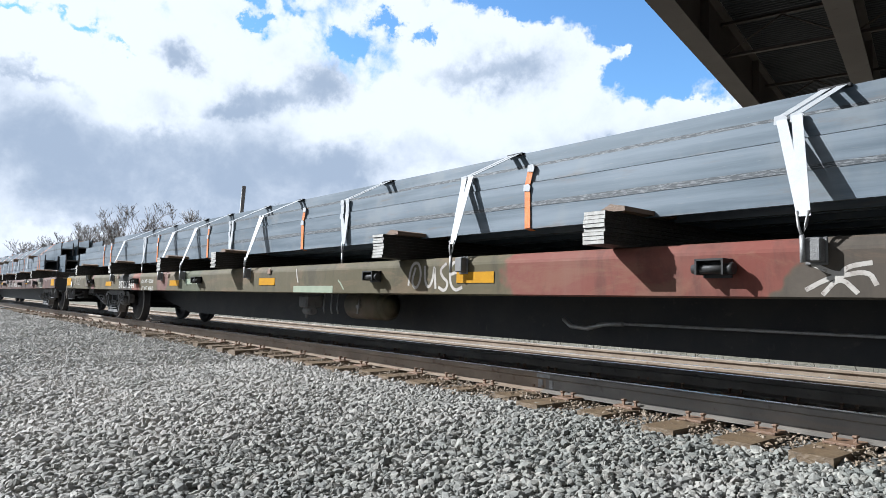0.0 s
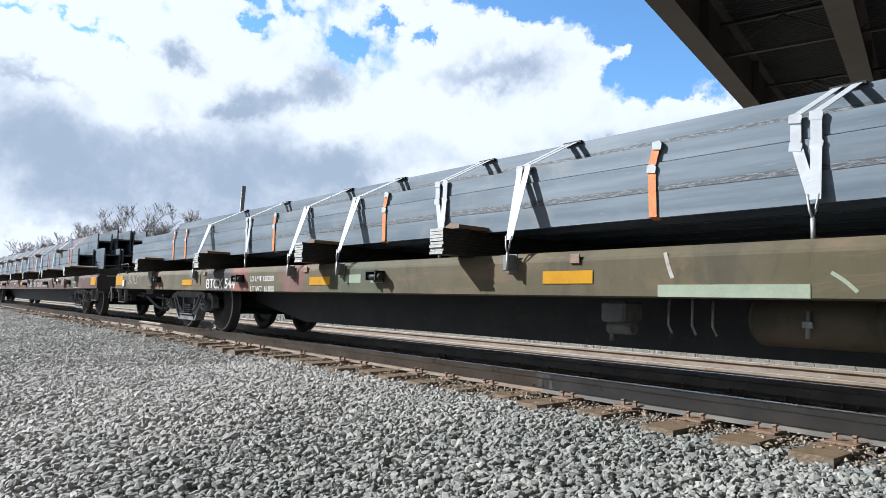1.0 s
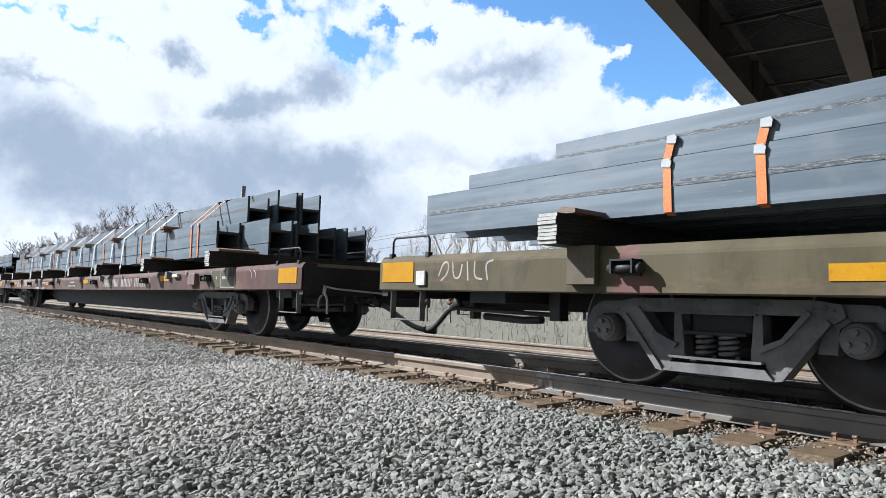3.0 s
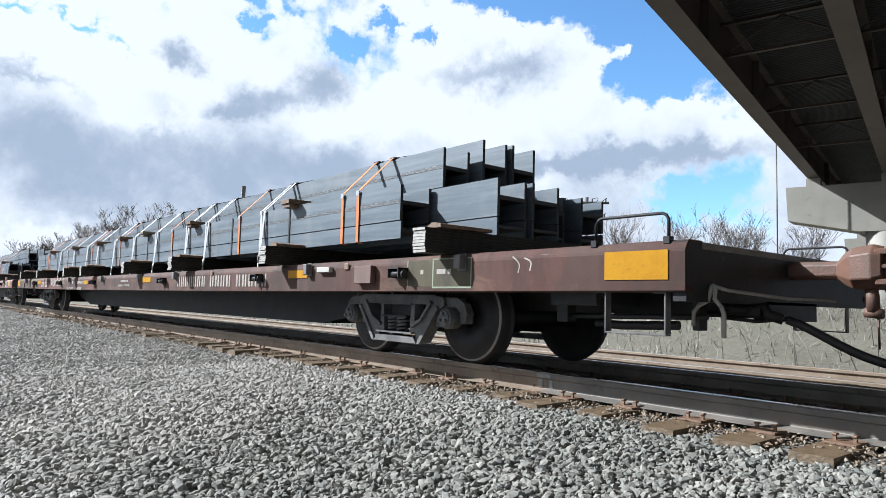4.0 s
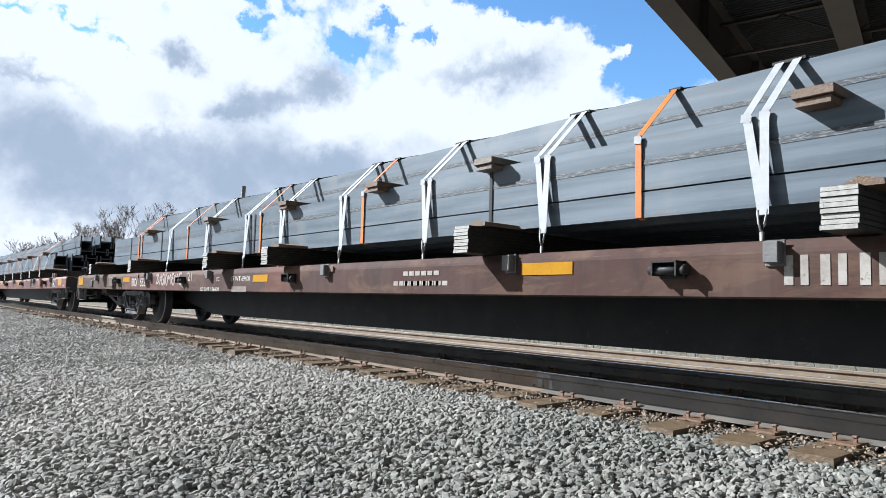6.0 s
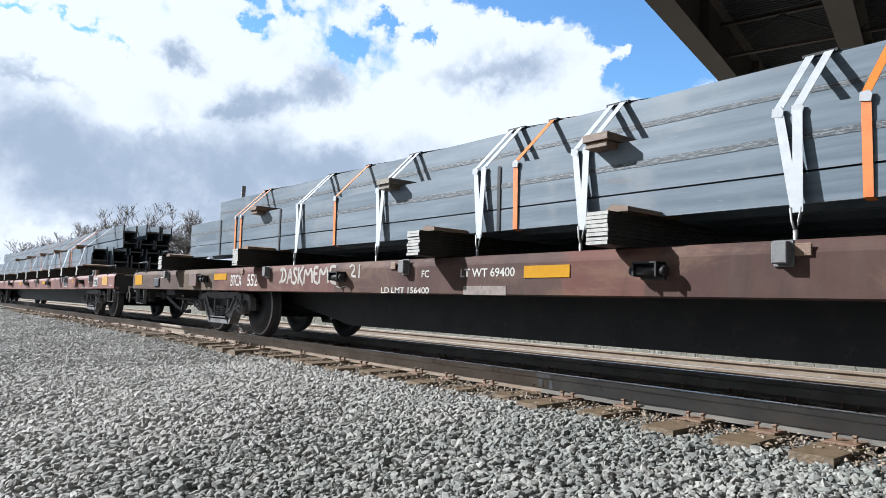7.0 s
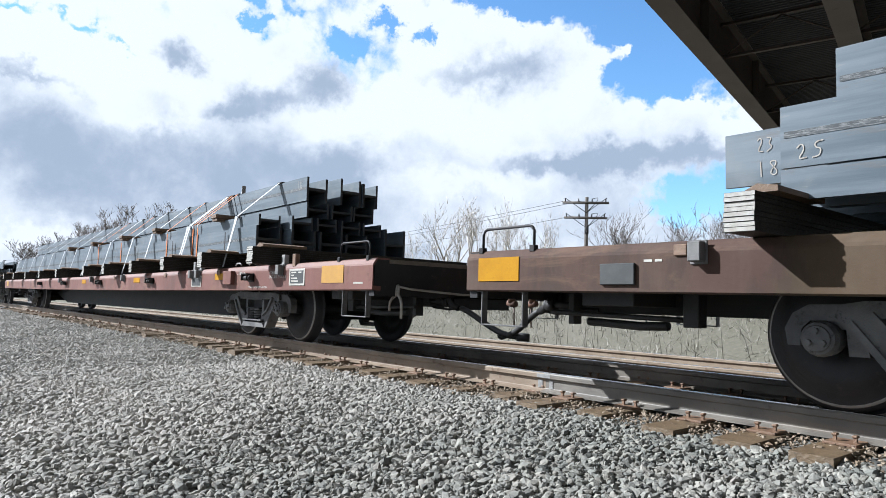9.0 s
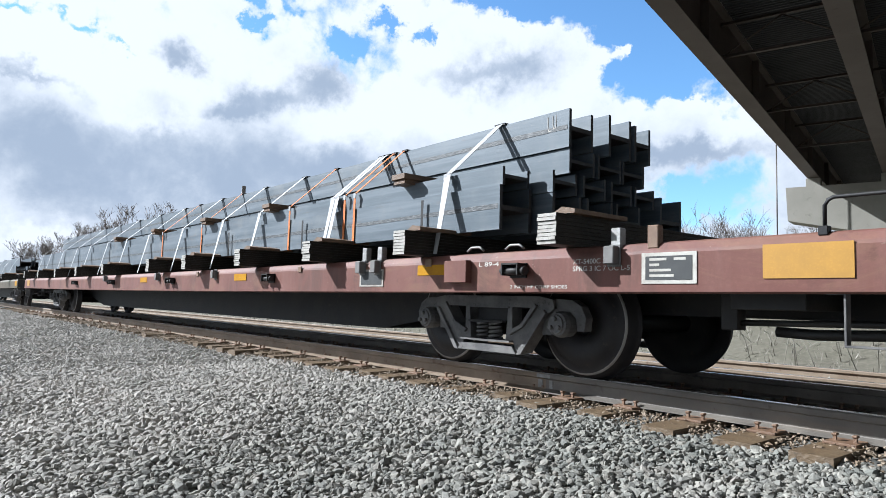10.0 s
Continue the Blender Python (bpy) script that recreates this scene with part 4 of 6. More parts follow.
def truck(car, x):
    """A four-wheel truck under a car at x of the car's length."""
    x += 0.04
    b = place("truck_bolster", shared("truck_bolster", bolster_mesh, [M["black"]]), car, pose(x, 0, 0), "dark cast truck bolster")
    place("brake_rigging", shared("brake_rigging", brake_mesh, [M["black"]]), b)
    for flip in (0, 180):
        f = place("side_frame", shared("side_frame", side_frame_mesh, [M["truck"]]), car, pose(x, 0, 0, 0, 0, flip), "dusty cast steel truck side frame")
        for sx in (-0.085, 0.07):
            place("coil_spring", shared("coil_spring%s" % sx, springs_mesh(sx), [M["truck"]]), f)
        for s in (-AXLE, AXLE):
            place("bearing_adapter", shared("adapter", adapter_mesh, [M["truck"]]), f, pose(s, 0, 0))
            place("bearing_cap", shared("bearing", bearing_mesh, [M["truck"]]), f, pose(s, -1.16, R_WHEEL - 0.012), "bolted roller bearing end cap")
    for s in (-AXLE, AXLE):
        a = place("axle", shared("axle", axle_mesh, [M["black"]]), car, pose(x + s, 0, R_WHEEL))
        WHEELS.append((a, x + s))
        for flip in (0, 180):
            place("wheel", shared("wheel", wheel_mesh, [M["wheel"], M["tread"]]), a, pose(0, -0.82, 0) if flip == 0 else pose(0, 0.82, 0, 0, 0, 180), "dark steel wheel with worn bright rim")


SILL = [(-1.5, 0.665), (-1.5, 0.905), (-1.494, 0.925), (-1.465, 0.97), (-1.445, 0.98), (-1.30, 0.98), (-1.30, 0.965), (-1.44, 0.965), (-1.488, 0.90), (-1.488, 0.70), (-1.40, 0.70), (-1.40, 0.655), (-1.49, 0.655)]


def winch_mesh():
    """Strap winch on the sill: two cheek plates and a drum."""
    bm = bmesh.new()
    for x in (-0.085, 0.075):
        prism(bm, [(x, -0.03), (x + 0.012, -0.03), (x + 0.012, 0.055), (x, 0.055)], -0.11, 0.0)
    box(bm, -0.085, 0.087, -0.012, 0.0, -0.045, 0.065)
    box(bm, -0.085, 0.087, -0.11, 0.0, 0.05, 0.062)
    tube(bm, [(-0.12, -0.065, 0.005), (0.12, -0.065, 0.005)], 0.028, 10)
    tube(bm, [(0.10, -0.065, 0.005), (0.13, -0.065, 0.005)], 0.034, 10)
    bmesh.ops.recalc_face_normals(bm, faces=bm.faces)
    return bm


def pocket_mesh():
    bm = bmesh.new()
    box(bm, -0.042, 0.042, -0.07, 0.0, -0.07, 0.05, 0.006)
    box(bm, -0.055, 0.055, -0.012, 0.0, -0.085, 0.06, 0.004)
    return bm


def lug_mesh():
    bm = bmesh.new()
    box(bm, -0.045, 0.045, -0.014, 0.0, -0.035, 0.035, 0.006)
    return bm


def grab_mesh():
    bm = bmesh.new()
    tube(bm, [(-0.28, 0, 0.0), (-0.28, 0, 0.13), (-0.262, 0, 0.158), (-0.235, 0, 0.17), (0.235, 0, 0.17), (0.262, 0, 0.158), (0.28, 0, 0.13), (0.28, 0, 0.0)], 0.011, 7)
    for x in (-0.28, 0.28):
        box(bm, x - 0.025, x + 0.025, -0.03, 0.02, -0.03, 0.02, 0.004)
    return bm


def step_mesh():
    """Stirrup bent from flat bar, with feet turned out along the sill."""
    bm = bmesh.new()
    for x in (-0.225, 0.225):
        box(bm, x - 0.006, x + 0.006, -0.03, 0.03, -0.262, 0.005, 0.002)
        box(bm, x - 0.09, x - 0.007, -0.03, 0.03, -0.008, 0.004)
    box(bm, -0.231, 0.231, -0.03, 0.03, -0.274, -0.263, 0.002)
    return bm


def coupler_mesh(sign):
    def make():
        """Knuckle coupler: shank, head with guard arm, knuckle and pin."""
        bm = bmesh.new()
        s = sign
        P = lambda poly: [(s * x, y) for x, y in poly]

        def slab(poly, z0, z1):
            pts = P(poly)
            a = [bm.verts.new((x, y, z0)) for x, y in pts]
            b = [bm.verts.new((x, y, z1)) for x, y in pts]
            bm.faces.new(a[::-1])
            bm.faces.new(b)
            for i in range(len(a)):
                j = (i + 1) % len(a)
                bm.faces.new((a[i], a[j], b[j], b[i]))

        def loft(stations):
            """Rings of eight corners along x, chamfered like a casting."""
            last = None
            for x, half, y, z0, z1 in stations:
                c, d = half * 0.35, (z1 - z0) * 0.22
                ring = [bm.verts.new((s * x, y + a, z)) for a, z in ((-half, z0 + d), (-half + c, z0), (half - c, z0), (half, z0 + d), (half, z1 - d), (half - c, z1), (-half + c, z1), (-half, z1 - d))]
                if last:
                    for n in range(8):
                        bm.faces.new((last[n], last[(n + 1) % 8], ring[(n + 1) % 8], ring[n]))
                else:
                    bm.faces.new(ring)
                last = ring
            bm.faces.new(last)

        loft([(-0.5, 0.075, 0.0, 0.79, 0.92), (0.34, 0.07, 0.0, 0.79, 0.92), (0.40, 0.12, -0.02, 0.75, 0.97), (0.47, 0.19, -0.03, 0.72, 1.00), (0.60, 0.21, -0.03, 0.72, 1.02), (0.66, 0.19, -0.03, 0.75, 1.00)])
        slab([(0.60, 0.04), (0.72, 0.08), (0.84, 0.22), (0.80, 0.27), (0.60, 0.18)], 0.77, 0.97)
        for z0, z1 in ((0.745, 0.785), (0.852, 0.882), (0.945, 0.985)):
            slab([(0.62, -0.22), (0.78, -0.20), (0.85, -0.08), (0.80, 0.02), (0.70, 0.02), (0.62, -0.06)], z0, z1)
        slab([(0.76, -0.195), (0.80, -0.19), (0.85, -0.08), (0.80, 0.02), (0.75, 0.01)], 0.75, 0.98)
        slab([(0.62, -0.20), (0.66, -0.20), (0.68, -0.02), (0.62, -0.02)], 0.75, 0.98)
        bmesh.ops.recalc_face_normals(bm, faces=bm.faces)
        bmesh.ops.bevel(bm, geom=list(bm.edges), offset=0.006, segments=1, affect="EDGES")
        tube(bm, [(s * 0.68, -0.16, 0.70), (s * 0.68, -0.16, 1.0)], 0.02, 8)
        tube(bm, [(s * 0.56, -0.10, 0.75), (s * 0.57, -0.10, 0.66), (s * 0.57, -0.10, 0.57)], 0.042, 8)
        tube(bm, [(s * 0.52, -0.10, 0.565), (s * 0.63, -0.10, 0.555)], 0.034, 8)
        tube(bm, [(s * 0.60, -0.10, 0.55), (s * 0.60, -0.09, 0.32)], 0.008, 5)
        return bm
    return make


def hose_mesh(sign):
    def make():
        bm = bmesh.new()
        s = sign
        tube(bm, [(s * -0.5, -0.42, 0.52), (s * 0.05, -0.44, 0.53), (s * 0.16, -0.45, 0.50)], 0.02, 6)
        pts = [(s * (0.16 + 0.66 * i / 9), -0.45 + 0.02 * i, 0.50 - 0.27 * math.sin(i / 9 * math.pi / 2) ** 1.3) for i in range(10)]
        tube(bm, pts, 0.03, 8)
        tube(bm, [pts[-1], (s * 0.92, -0.2, 0.225)], 0.042, 8)
        return bm
    return make


def cock_mesh(sign):
    def make():
        """Angle cock, pipe and bracket of the brake line below the end sill."""
        bm = bmesh.new()
        s = sign
        tube(bm, [(s * -0.30, -0.50, 0.565), (s * -0.06, -0.50, 0.56)], 0.030, 8)
        tube(bm, [(s * -0.07, -0.50, 0.56), (s * 0.02, -0.50, 0.55)], 0.052, 8)
        tube(bm, [(s * 0.01, -0.50, 0.60), (s * 0.05, -0.49, 0.53), (s * 0.14, -0.46, 0.50)], 0.038, 8)
        tube(bm, [(s * -0.02, -0.52, 0.60), (s * -0.02, -0.60, 0.62), (s * -0.10, -0.62, 0.61)], 0.012, 6)
        tube(bm, [(s * -0.10, -0.47, 0.66), (s * -0.10, -0.47, 0.56)], 0.016, 6)
        tube(bm, [(s * -0.30, -0.46, 0.50), (s * -0.05, -0.44, 0.48), (s * 0.12, -0.44, 0.50)], 0.014, 6)
        return bm
    return make


def rod_mesh(s):
    """Long brake rod under the end of a car."""
    bm = bmesh.new()
    tube(bm, [(s * -0.25, -0.75, 0.50), (s * -1.55, -0.7, 0.47)], 0.022, 6)
    return bm


def adjuster_mesh(s):
    bm = bmesh.new()
    tube(bm, [(s * -0.55, -0.62, 0.43), (s * -1.05, -0.62, 0.41), (s * -1.3, -0.62, 0.42)], 0.035, 8)
    return bm


def block_mesh(x0, x1, y0, y1, z0, z1):
    bm = bmesh.new()
    box(bm, *sorted((x0, x1)), y0, y1, z0, z1, 0.006)
    return bm


def lever_mesh(sign):
    def make():
        """Uncoupling lever with a bent handle at the corner."""
        bm = bmesh.new()
        s = sign
        tube(bm, [(s * 0.30, 0.0, 0.64), (s * 0.20, -0.5, 0.64), (s * 0.05, -1.05, 0.68), (s * 0.04, -1.18, 0.70)], 0.013, 6)
        tube(bm, [(s * -0.10, -1.2, 0.45), (s * -0.095, -1.2, 0.54), (s * -0.06, -1.2, 0.58), (s * 0.0, -1.2, 0.61), (s * 0.015, -1.2, 0.66), (s * 0.03, -1.2, 0.715)], 0.015, 6)
        tube(bm, [(s * 0.03, -1.2, 0.715), (s * 0.052, -1.2, 0.69), (s * 0.045, -1.2, 0.62), (s * 0.09, -1.2, 0.57), (s * 0.105, -1.2, 0.53), (s * 0.105, -1.2, 0.38)], 0.015, 6)
        return bm
    return make


def flat_car(front, rear, label, paint, trucks, spots=(), winches=(), pockets=(), lugs=(), yellows=(), end_panel="yellow", insets=((0.14, 0.60), (0.05, 0.54))):
    """A long flat car; front and rear are the places of its ends along the line at the mid time."""
    mid = (front + rear) / 2
    half = (front - rear) / 2
    car = rides(empty("flat_car", (mid, TRACK, 0), label, "flat car", "flat cars of the train"))
    xs = list(np.linspace(-half, half, 25))
    drop = lambda x: sag(x, half)
    for s in (1, -1):
        bm = bmesh.new()
        prof = SILL if s > 0 else [(-y, z) for y, z in SILL[::-1]]
        extrude_x(bm, prof, xs, drop)
        bmesh.ops.recalc_face_normals(bm, faces=bm.faces)
        sill = part("side_sill", bm, paint, car, "painted steel side sill, scuffed")
        if s > 0:
            near = sill
    bm = bmesh.new()
    extrude_x(bm, [(-1.30, 0.93), (1.30, 0.93), (1.30, 0.972), (-1.30, 0.972)], xs, drop)
    bmesh.ops.recalc_face_normals(bm, faces=bm.faces)
    part("deck", bm, M["timber"], car, "weathered deck planking")
    bm = bmesh.new()
    prism(bm, [(-half + 0.1, 0.50), (-half + 4.4, 0.50), (-half + 6.2, 0.22), (half - 6.2, 0.22), (half - 4.4, 0.50), (half - 0.1, 0.50), (half - 0.1, 0.925), (-half + 0.1, 0.925)], -0.42, 0.42)
    part("center_sill", bm, M["black"], car, "deep black fish-belly centre sill")
    for k in range(9):
        bm = bmesh.new()
        x = -half + 5.6 + k * (2 * half - 11.2) / 8
        prism(bm, [(x - 0.06, 0.66), (x + 0.06, 0.66), (x + 0.06, 0.88), (x - 0.06, 0.88)], -1.38, 1.38)
        part("cross_bearer", bm, M["black"], car)
    for s in (-1, 1):
        bm = bmesh.new()
        x0, x1 = sorted((s * (half - 0.10), s * (half - 0.01)))
        prism(bm, [(x0, 0.60), (x1, 0.60), (x1, 0.972), (x0, 0.972)], -1.47, 1.47)
        box(bm, x0, x1, -0.42, 0.42, 0.48, 0.62)
        part("end_sill", bm, M["black"], car, "dark end sill")
        m = pose(s * (half - 0.02), 0, 0)
        c = place("coupler", shared("coupler%d" % s, coupler_mesh(s), [M["coupler"]]), car, m, "rusty knuckle coupler")
        place("air_hose", shared("hose%d" % s, hose_mesh(s), [M["hose"]]), car, m, "black rubber brake hose")
        place("angle_cock", shared("cock%d" % s, cock_mesh(s), [M["black"]]), car, m, "grimy grey angle cock on the brake pipe")
        place("brake_rod", shared("rod%d" % s, lambda: rod_mesh(s), [M["hose"]]), car, m, "dark brake rod")
        place("slack_adjuster", shared("adjuster%d" % s, lambda: adjuster_mesh(s), [M["hose"]]), car, m, "thick dark slack adjuster tube")
        place("hanger", shared("hanger_a%d" % s, lambda: block_mesh(s * -0.42, s * -0.36, -0.66, -0.55, 0.40, 0.66), [M["hose"]]), car, m)
        place("hanger", shared("hanger_b%d" % s, lambda: block_mesh(s * -1.62, s * -1.5, -0.76, -0.64, 0.42, 0.66), [M["hose"]]), car, m)
        place("reservoir_box", shared("reservoir%d" % s, lambda: block_mesh(s * -0.9, s * -1.35, -1.15, -0.6, 0.56, 0.68), [M["hose"]]), car, m)
        place("uncoupling_lever", shared("lever", lever_mesh(1), [M["grime_white"]]), car, pose(s * (half - 0.02), 0, 0, 0, 0, 0 if s > 0 else 180), "bent pale uncoupling lever")
        for side in (-1, 1):
            place("grab_iron", shared("grab", grab_mesh, [M["black"]]), car, pose(s * (half - 0.42), side * 1.45, 0.985), "bent round-bar grab iron")
            place("stirrup_step", shared("step", step_mesh, [M["truck"]]), car, pose(s * (half - 0.38), side * 1.44, 0.655), "bar stirrup step")
        bm = bmesh.new()
        inset = insets[0 if s > 0 else 1]
        a, b = sorted((s * (half - inset[1]), s * (half - inset[0])))
        box(bm, a, b, -1.506, -1.5015, 0.732, 0.918)
        part("reflector_panel", bm, M[end_panel], car, "bright yellow reflective panel")
    for x in trucks:
        truck(car, x - mid)
    for x in winches:
        place("strap_winch", shared("winch", winch_mesh, [M["black"]]), car, pose(x - mid, -1.502, 0.815 - drop(x - mid)), "black strap winch")
    for x in pockets:
        place("stake_pocket", shared("pocket", pocket_mesh, [M["truck"]]), car, pose(x - mid, -1.502, 0.915 - drop(x - mid)))
    for x in lugs:
        place("tie_down_lug", shared("lug", lug_mesh, [M["rust"]]), car, pose(x - mid, -1.502, 0.92 - drop(x - mid)))
    for x0, x1, z in yellows:
        bm = bmesh.new()
        box(bm, x0 - mid, x1 - mid, -1.506, -1.5015, z - 0.045, z + 0.045)
        part("reflector_strip", bm, M["yellow"], car, "yellow reflective strip")
    return car, mid


# ---- loads ----
STEEL = "blue-grey mill-scaled steel beam strapped on the flat car"


def beam(x0, x1, y0, deep, z0, tall, middle=None, flange=0.034, web=0.02, label=STEEL, scuff=False):
    """A rolled H beam on its side: flanges upright, web level."""
    x0, x1 = min(x0, x1), max(x0, x1)
    mid = (x0 + x1) / 2
    zc = z0 + tall / 2
    prof = [(0, 0), (flange, 0), (flange, tall / 2 - web), (deep - flange, tall / 2 - web), (deep - flange, 0), (deep, 0), (deep, tall), (deep - flange, tall),
            (deep - flange, tall / 2 + web), (flange, tall / 2 + web), (flange, tall), (0, tall)]
    bm = bmesh.new()
    n = max(2, int((x1 - x0) / 2))
    c = mid if middle is None else middle
    extrude_x(bm, prof, list(np.linspace(x0 - mid, x1 - mid, n)), lambda x: sag(x + mid - c))
    bmesh.ops.recalc_face_normals(bm, faces=bm.faces)
    bm.normal_update()
    # end faces and webs behind the near flange take the painted-in shade
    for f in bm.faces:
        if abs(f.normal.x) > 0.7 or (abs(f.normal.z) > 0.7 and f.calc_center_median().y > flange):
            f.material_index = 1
    me = bpy.data.meshes.new("steel_beam")
    bm.to_mesh(me)
    bm.free()
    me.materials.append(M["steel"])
    me.materials.append(M["steel_shade"])
    ob = new("steel_beam", me)
    ob.location = (mid, y0, z0)
    rides(tagged(ob, label, "steel beam", "steel beams of the load"))
    if scuff:
        bm = bmesh.new()
        r = random.Random(int(x0 * 10))
        xs = list(np.linspace(x0 - mid + 0.02, x1 - mid - 0.02, n * 3))
        top = [tall / 2 + 0.030 + r.uniform(-0.006, 0.006) for _ in xs]
        low = [tall / 2 - 0.008 + r.uniform(-0.006, 0.006) for _ in xs]
        a = [bm.verts.new((x, -0.003, z - sag(x + mid - c))) for x, z in zip(xs, low)]
        b = [bm.verts.new((x, -0.003, z - sag(x + mid - c))) for x, z in zip(xs, top)]
        for i in range(len(xs) - 1):
            bm.faces.new((a[i], a[i + 1], b[i + 1], b[i]))
        part("rolled_seam", bm, M["scuff"], ob, "pale rubbed seam along the flange")
    return ob


def dunnage(x, z0=0.98, wide=0.17, tall=0.215, deep=(3.45, 6.97), wedge=True, drop=0.0):
    """A bundle of stacked boards laid across the deck, with a wedge on top."""
    e = rides(empty("dunnage_stack", (x + 0.07, TRACK, z0 - drop), "stack of sawn timber boards laid across the deck", "timber dunnage", "timber dunnage under the load"))
    n = 8
    r = random.Random(int(x * 31) & 1023)
    for k in range(n):
        bm = bmesh.new()
        j = r.uniform(-0.003, 0.003)
        box(bm, -wide / 2 + j, wide / 2 + j, deep[0] - TRACK + r.uniform(-0.008, 0.008), deep[1] - TRACK, k * tall / n + 0.0005, (k + 1) * tall / n - 0.0012, 0.0015)
        # only the near ends keep the timber tone, the rest has shade painted in
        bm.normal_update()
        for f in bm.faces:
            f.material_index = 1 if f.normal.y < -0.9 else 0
        part("board", bm, [M["board_shade"], M["timber_end"]], e)
    if wedge:
        bm = bmesh.new()
        prism(bm, [(-wide * 0.2, tall), (wide * 0.95, tall), (wide * 0.95, tall + 0.03), (wide * 0.3, tall + 0.05), (-wide * 0.2, tall + 0.01)], deep[0] - TRACK + 0.10, deep[0] - TRACK + 0.7)
        part("wedge", bm, M["timber_rust"], e, "tapered timber wedge")
    return e


def strap(points, material, label, group, wide=0.062, double=0.0, hook=False, name="cargo_strap"):
    """A flat lashing through the points; double adds a second band that meets the first at its foot."""
    o = Vector(points[0])
    e = rides(empty(name, o, label, "cargo strap", group))
    loc = [Vector(q) - o for q in points]
    bm = bmesh.new()
    ribbon(bm, loc, wide)
    part("webbing", bm, material, e)
    if double:
        bm = bmesh.new()
        ribbon(bm, [loc[0] + Vector((0.012, -0.006, 0))] + [q + Vector((double, -0.005, 0)) for q in loc[1:]], wide)
        part("webbing", bm, material, e)
    for q in [q for q in loc[1:-2] if q.z > 0.3 and q.y + o.y < 4.0]:
        for dx in ((0.0, double) if double else (0.0,)):
            bm = bmesh.new()
            n = wide * 0.62
            prism(bm, [(q.x + dx - n, q.z - 0.04), (q.x + dx + n * 0.8, q.z - 0.05), (q.x + dx + n * 1.05, q.z - 0.01), (q.x + dx + n * 0.6, q.z + 0.012), (q.x + dx - n * 0.9, q.z + 0.008)], q.y - 0.009, q.y - 0.003)
            part("edge_guard", bm, M["strap"], e, "folded pale edge protector")
    q = next((q for q in loc if q.y + o.y > 4.1), loc[-2])
    bm = bmesh.new()
    box(bm, q.x - 0.05, q.x + 0.05 + double, q.y - 0.004, q.y + 0.10, q.z - 0.012, q.z + 0.012, 0.003)
    part("corner_pad", bm, M["black"], e, "black corner pad under the strap")
    if hook:
        bm = bmesh.new()
        q = loc[0]
        for dx in (-0.03, 0.03):
            tube(bm, [(q.x + dx, q.y, q.z + 0.03), (q.x + dx * 0.6, q.y - 0.01, q.z - 0.05), (q.x, q.y - 0.01, q.z - 0.11)], 0.008, 6)
        tube(bm, [(q.x, q.y - 0.01, q.z - 0.10), (q.x, q.y - 0.01, q.z - 0.24)], 0.013, 6)
        part("hook", bm, M["chain"], e, "galvanised wire hook")
    return e


# ---- the flat cars: the three in view and the one behind ----
A_MID, B_MID, C_MID, D_MID = 17.325, -10.45, -38.0, -65.75
car_a, _ = flat_car(30.4, 4.25, "flat car in olive, red-brown and black camouflage paint", [M["camo"]], (26.9, 7.43),
                    winches=(22.24, 18.72, 13.93, 10.63, 7.11), lugs=(16.35, 12.45, 9.3),
                    pockets=(22.78, 20.02, 15.74, 13.24, 12.12, 8.9), yellows=((16.05, 16.5, 0.755), (19.93, 20.38, 0.765), (12.54, 12.99, 0.755), (8.3, 8.76, 0.76)))
car_b, _ = flat_car(2.65, -23.55, "weathered box-car-brown flat car with white lettering", [M["brown_zoned"]], (-0.90, -20.18),
                    winches=(-0.23, -3.3, -7.12, -12.1, -15.85, -19.72), lugs=(-4.95, -11.2, -14.9, -18.4, -1.2, -21.6),
                    pockets=(0.62, -2.0, -6.5, -8.5, -11.3, -14.7, -17.6, -21.48), yellows=((-2.52, -2.05, 0.835), (-8.39, -7.9, 0.82), (-13.21, -12.77, 0.80), (-19.4, -18.94, 0.835)), insets=((0.113, 0.587), (0.145, 0.594)))
car_c, _ = flat_car(-24.95, -51.05, "sun-faded pinkish oxide flat car", [M["pink"]], (-28.6, -47.6), end_panel="amber", insets=((0.545, 1.0), (0.545, 1.0)),
                    winches=(-27.8, -32.03, -35.74, -39.5, -43.0), pockets=(-26.93, -29.97, -29.7, -33.87, -36.5, -40.1), lugs=(-28.9, -31.3, -34.6), yellows=((-29.06, -28.62, 0.835), (-33.2, -32.8, 0.82), (-37.6, -37.2, 0.82)))
car_d, _ = flat_car(-52.7, -78.8, "dark olive flat car further back in the train", [M["olive"]], (-56.2, -75.4))


def plate(car, mid, x0, x1, z0, z1, thick, material, name, label):
    bm = bmesh.new()
    box(bm, x0 - mid, x1 - mid, -1.502 - thick, -1.5015, z0, z1, min(0.004, thick / 3))
    return part(name, bm, material, car, label)


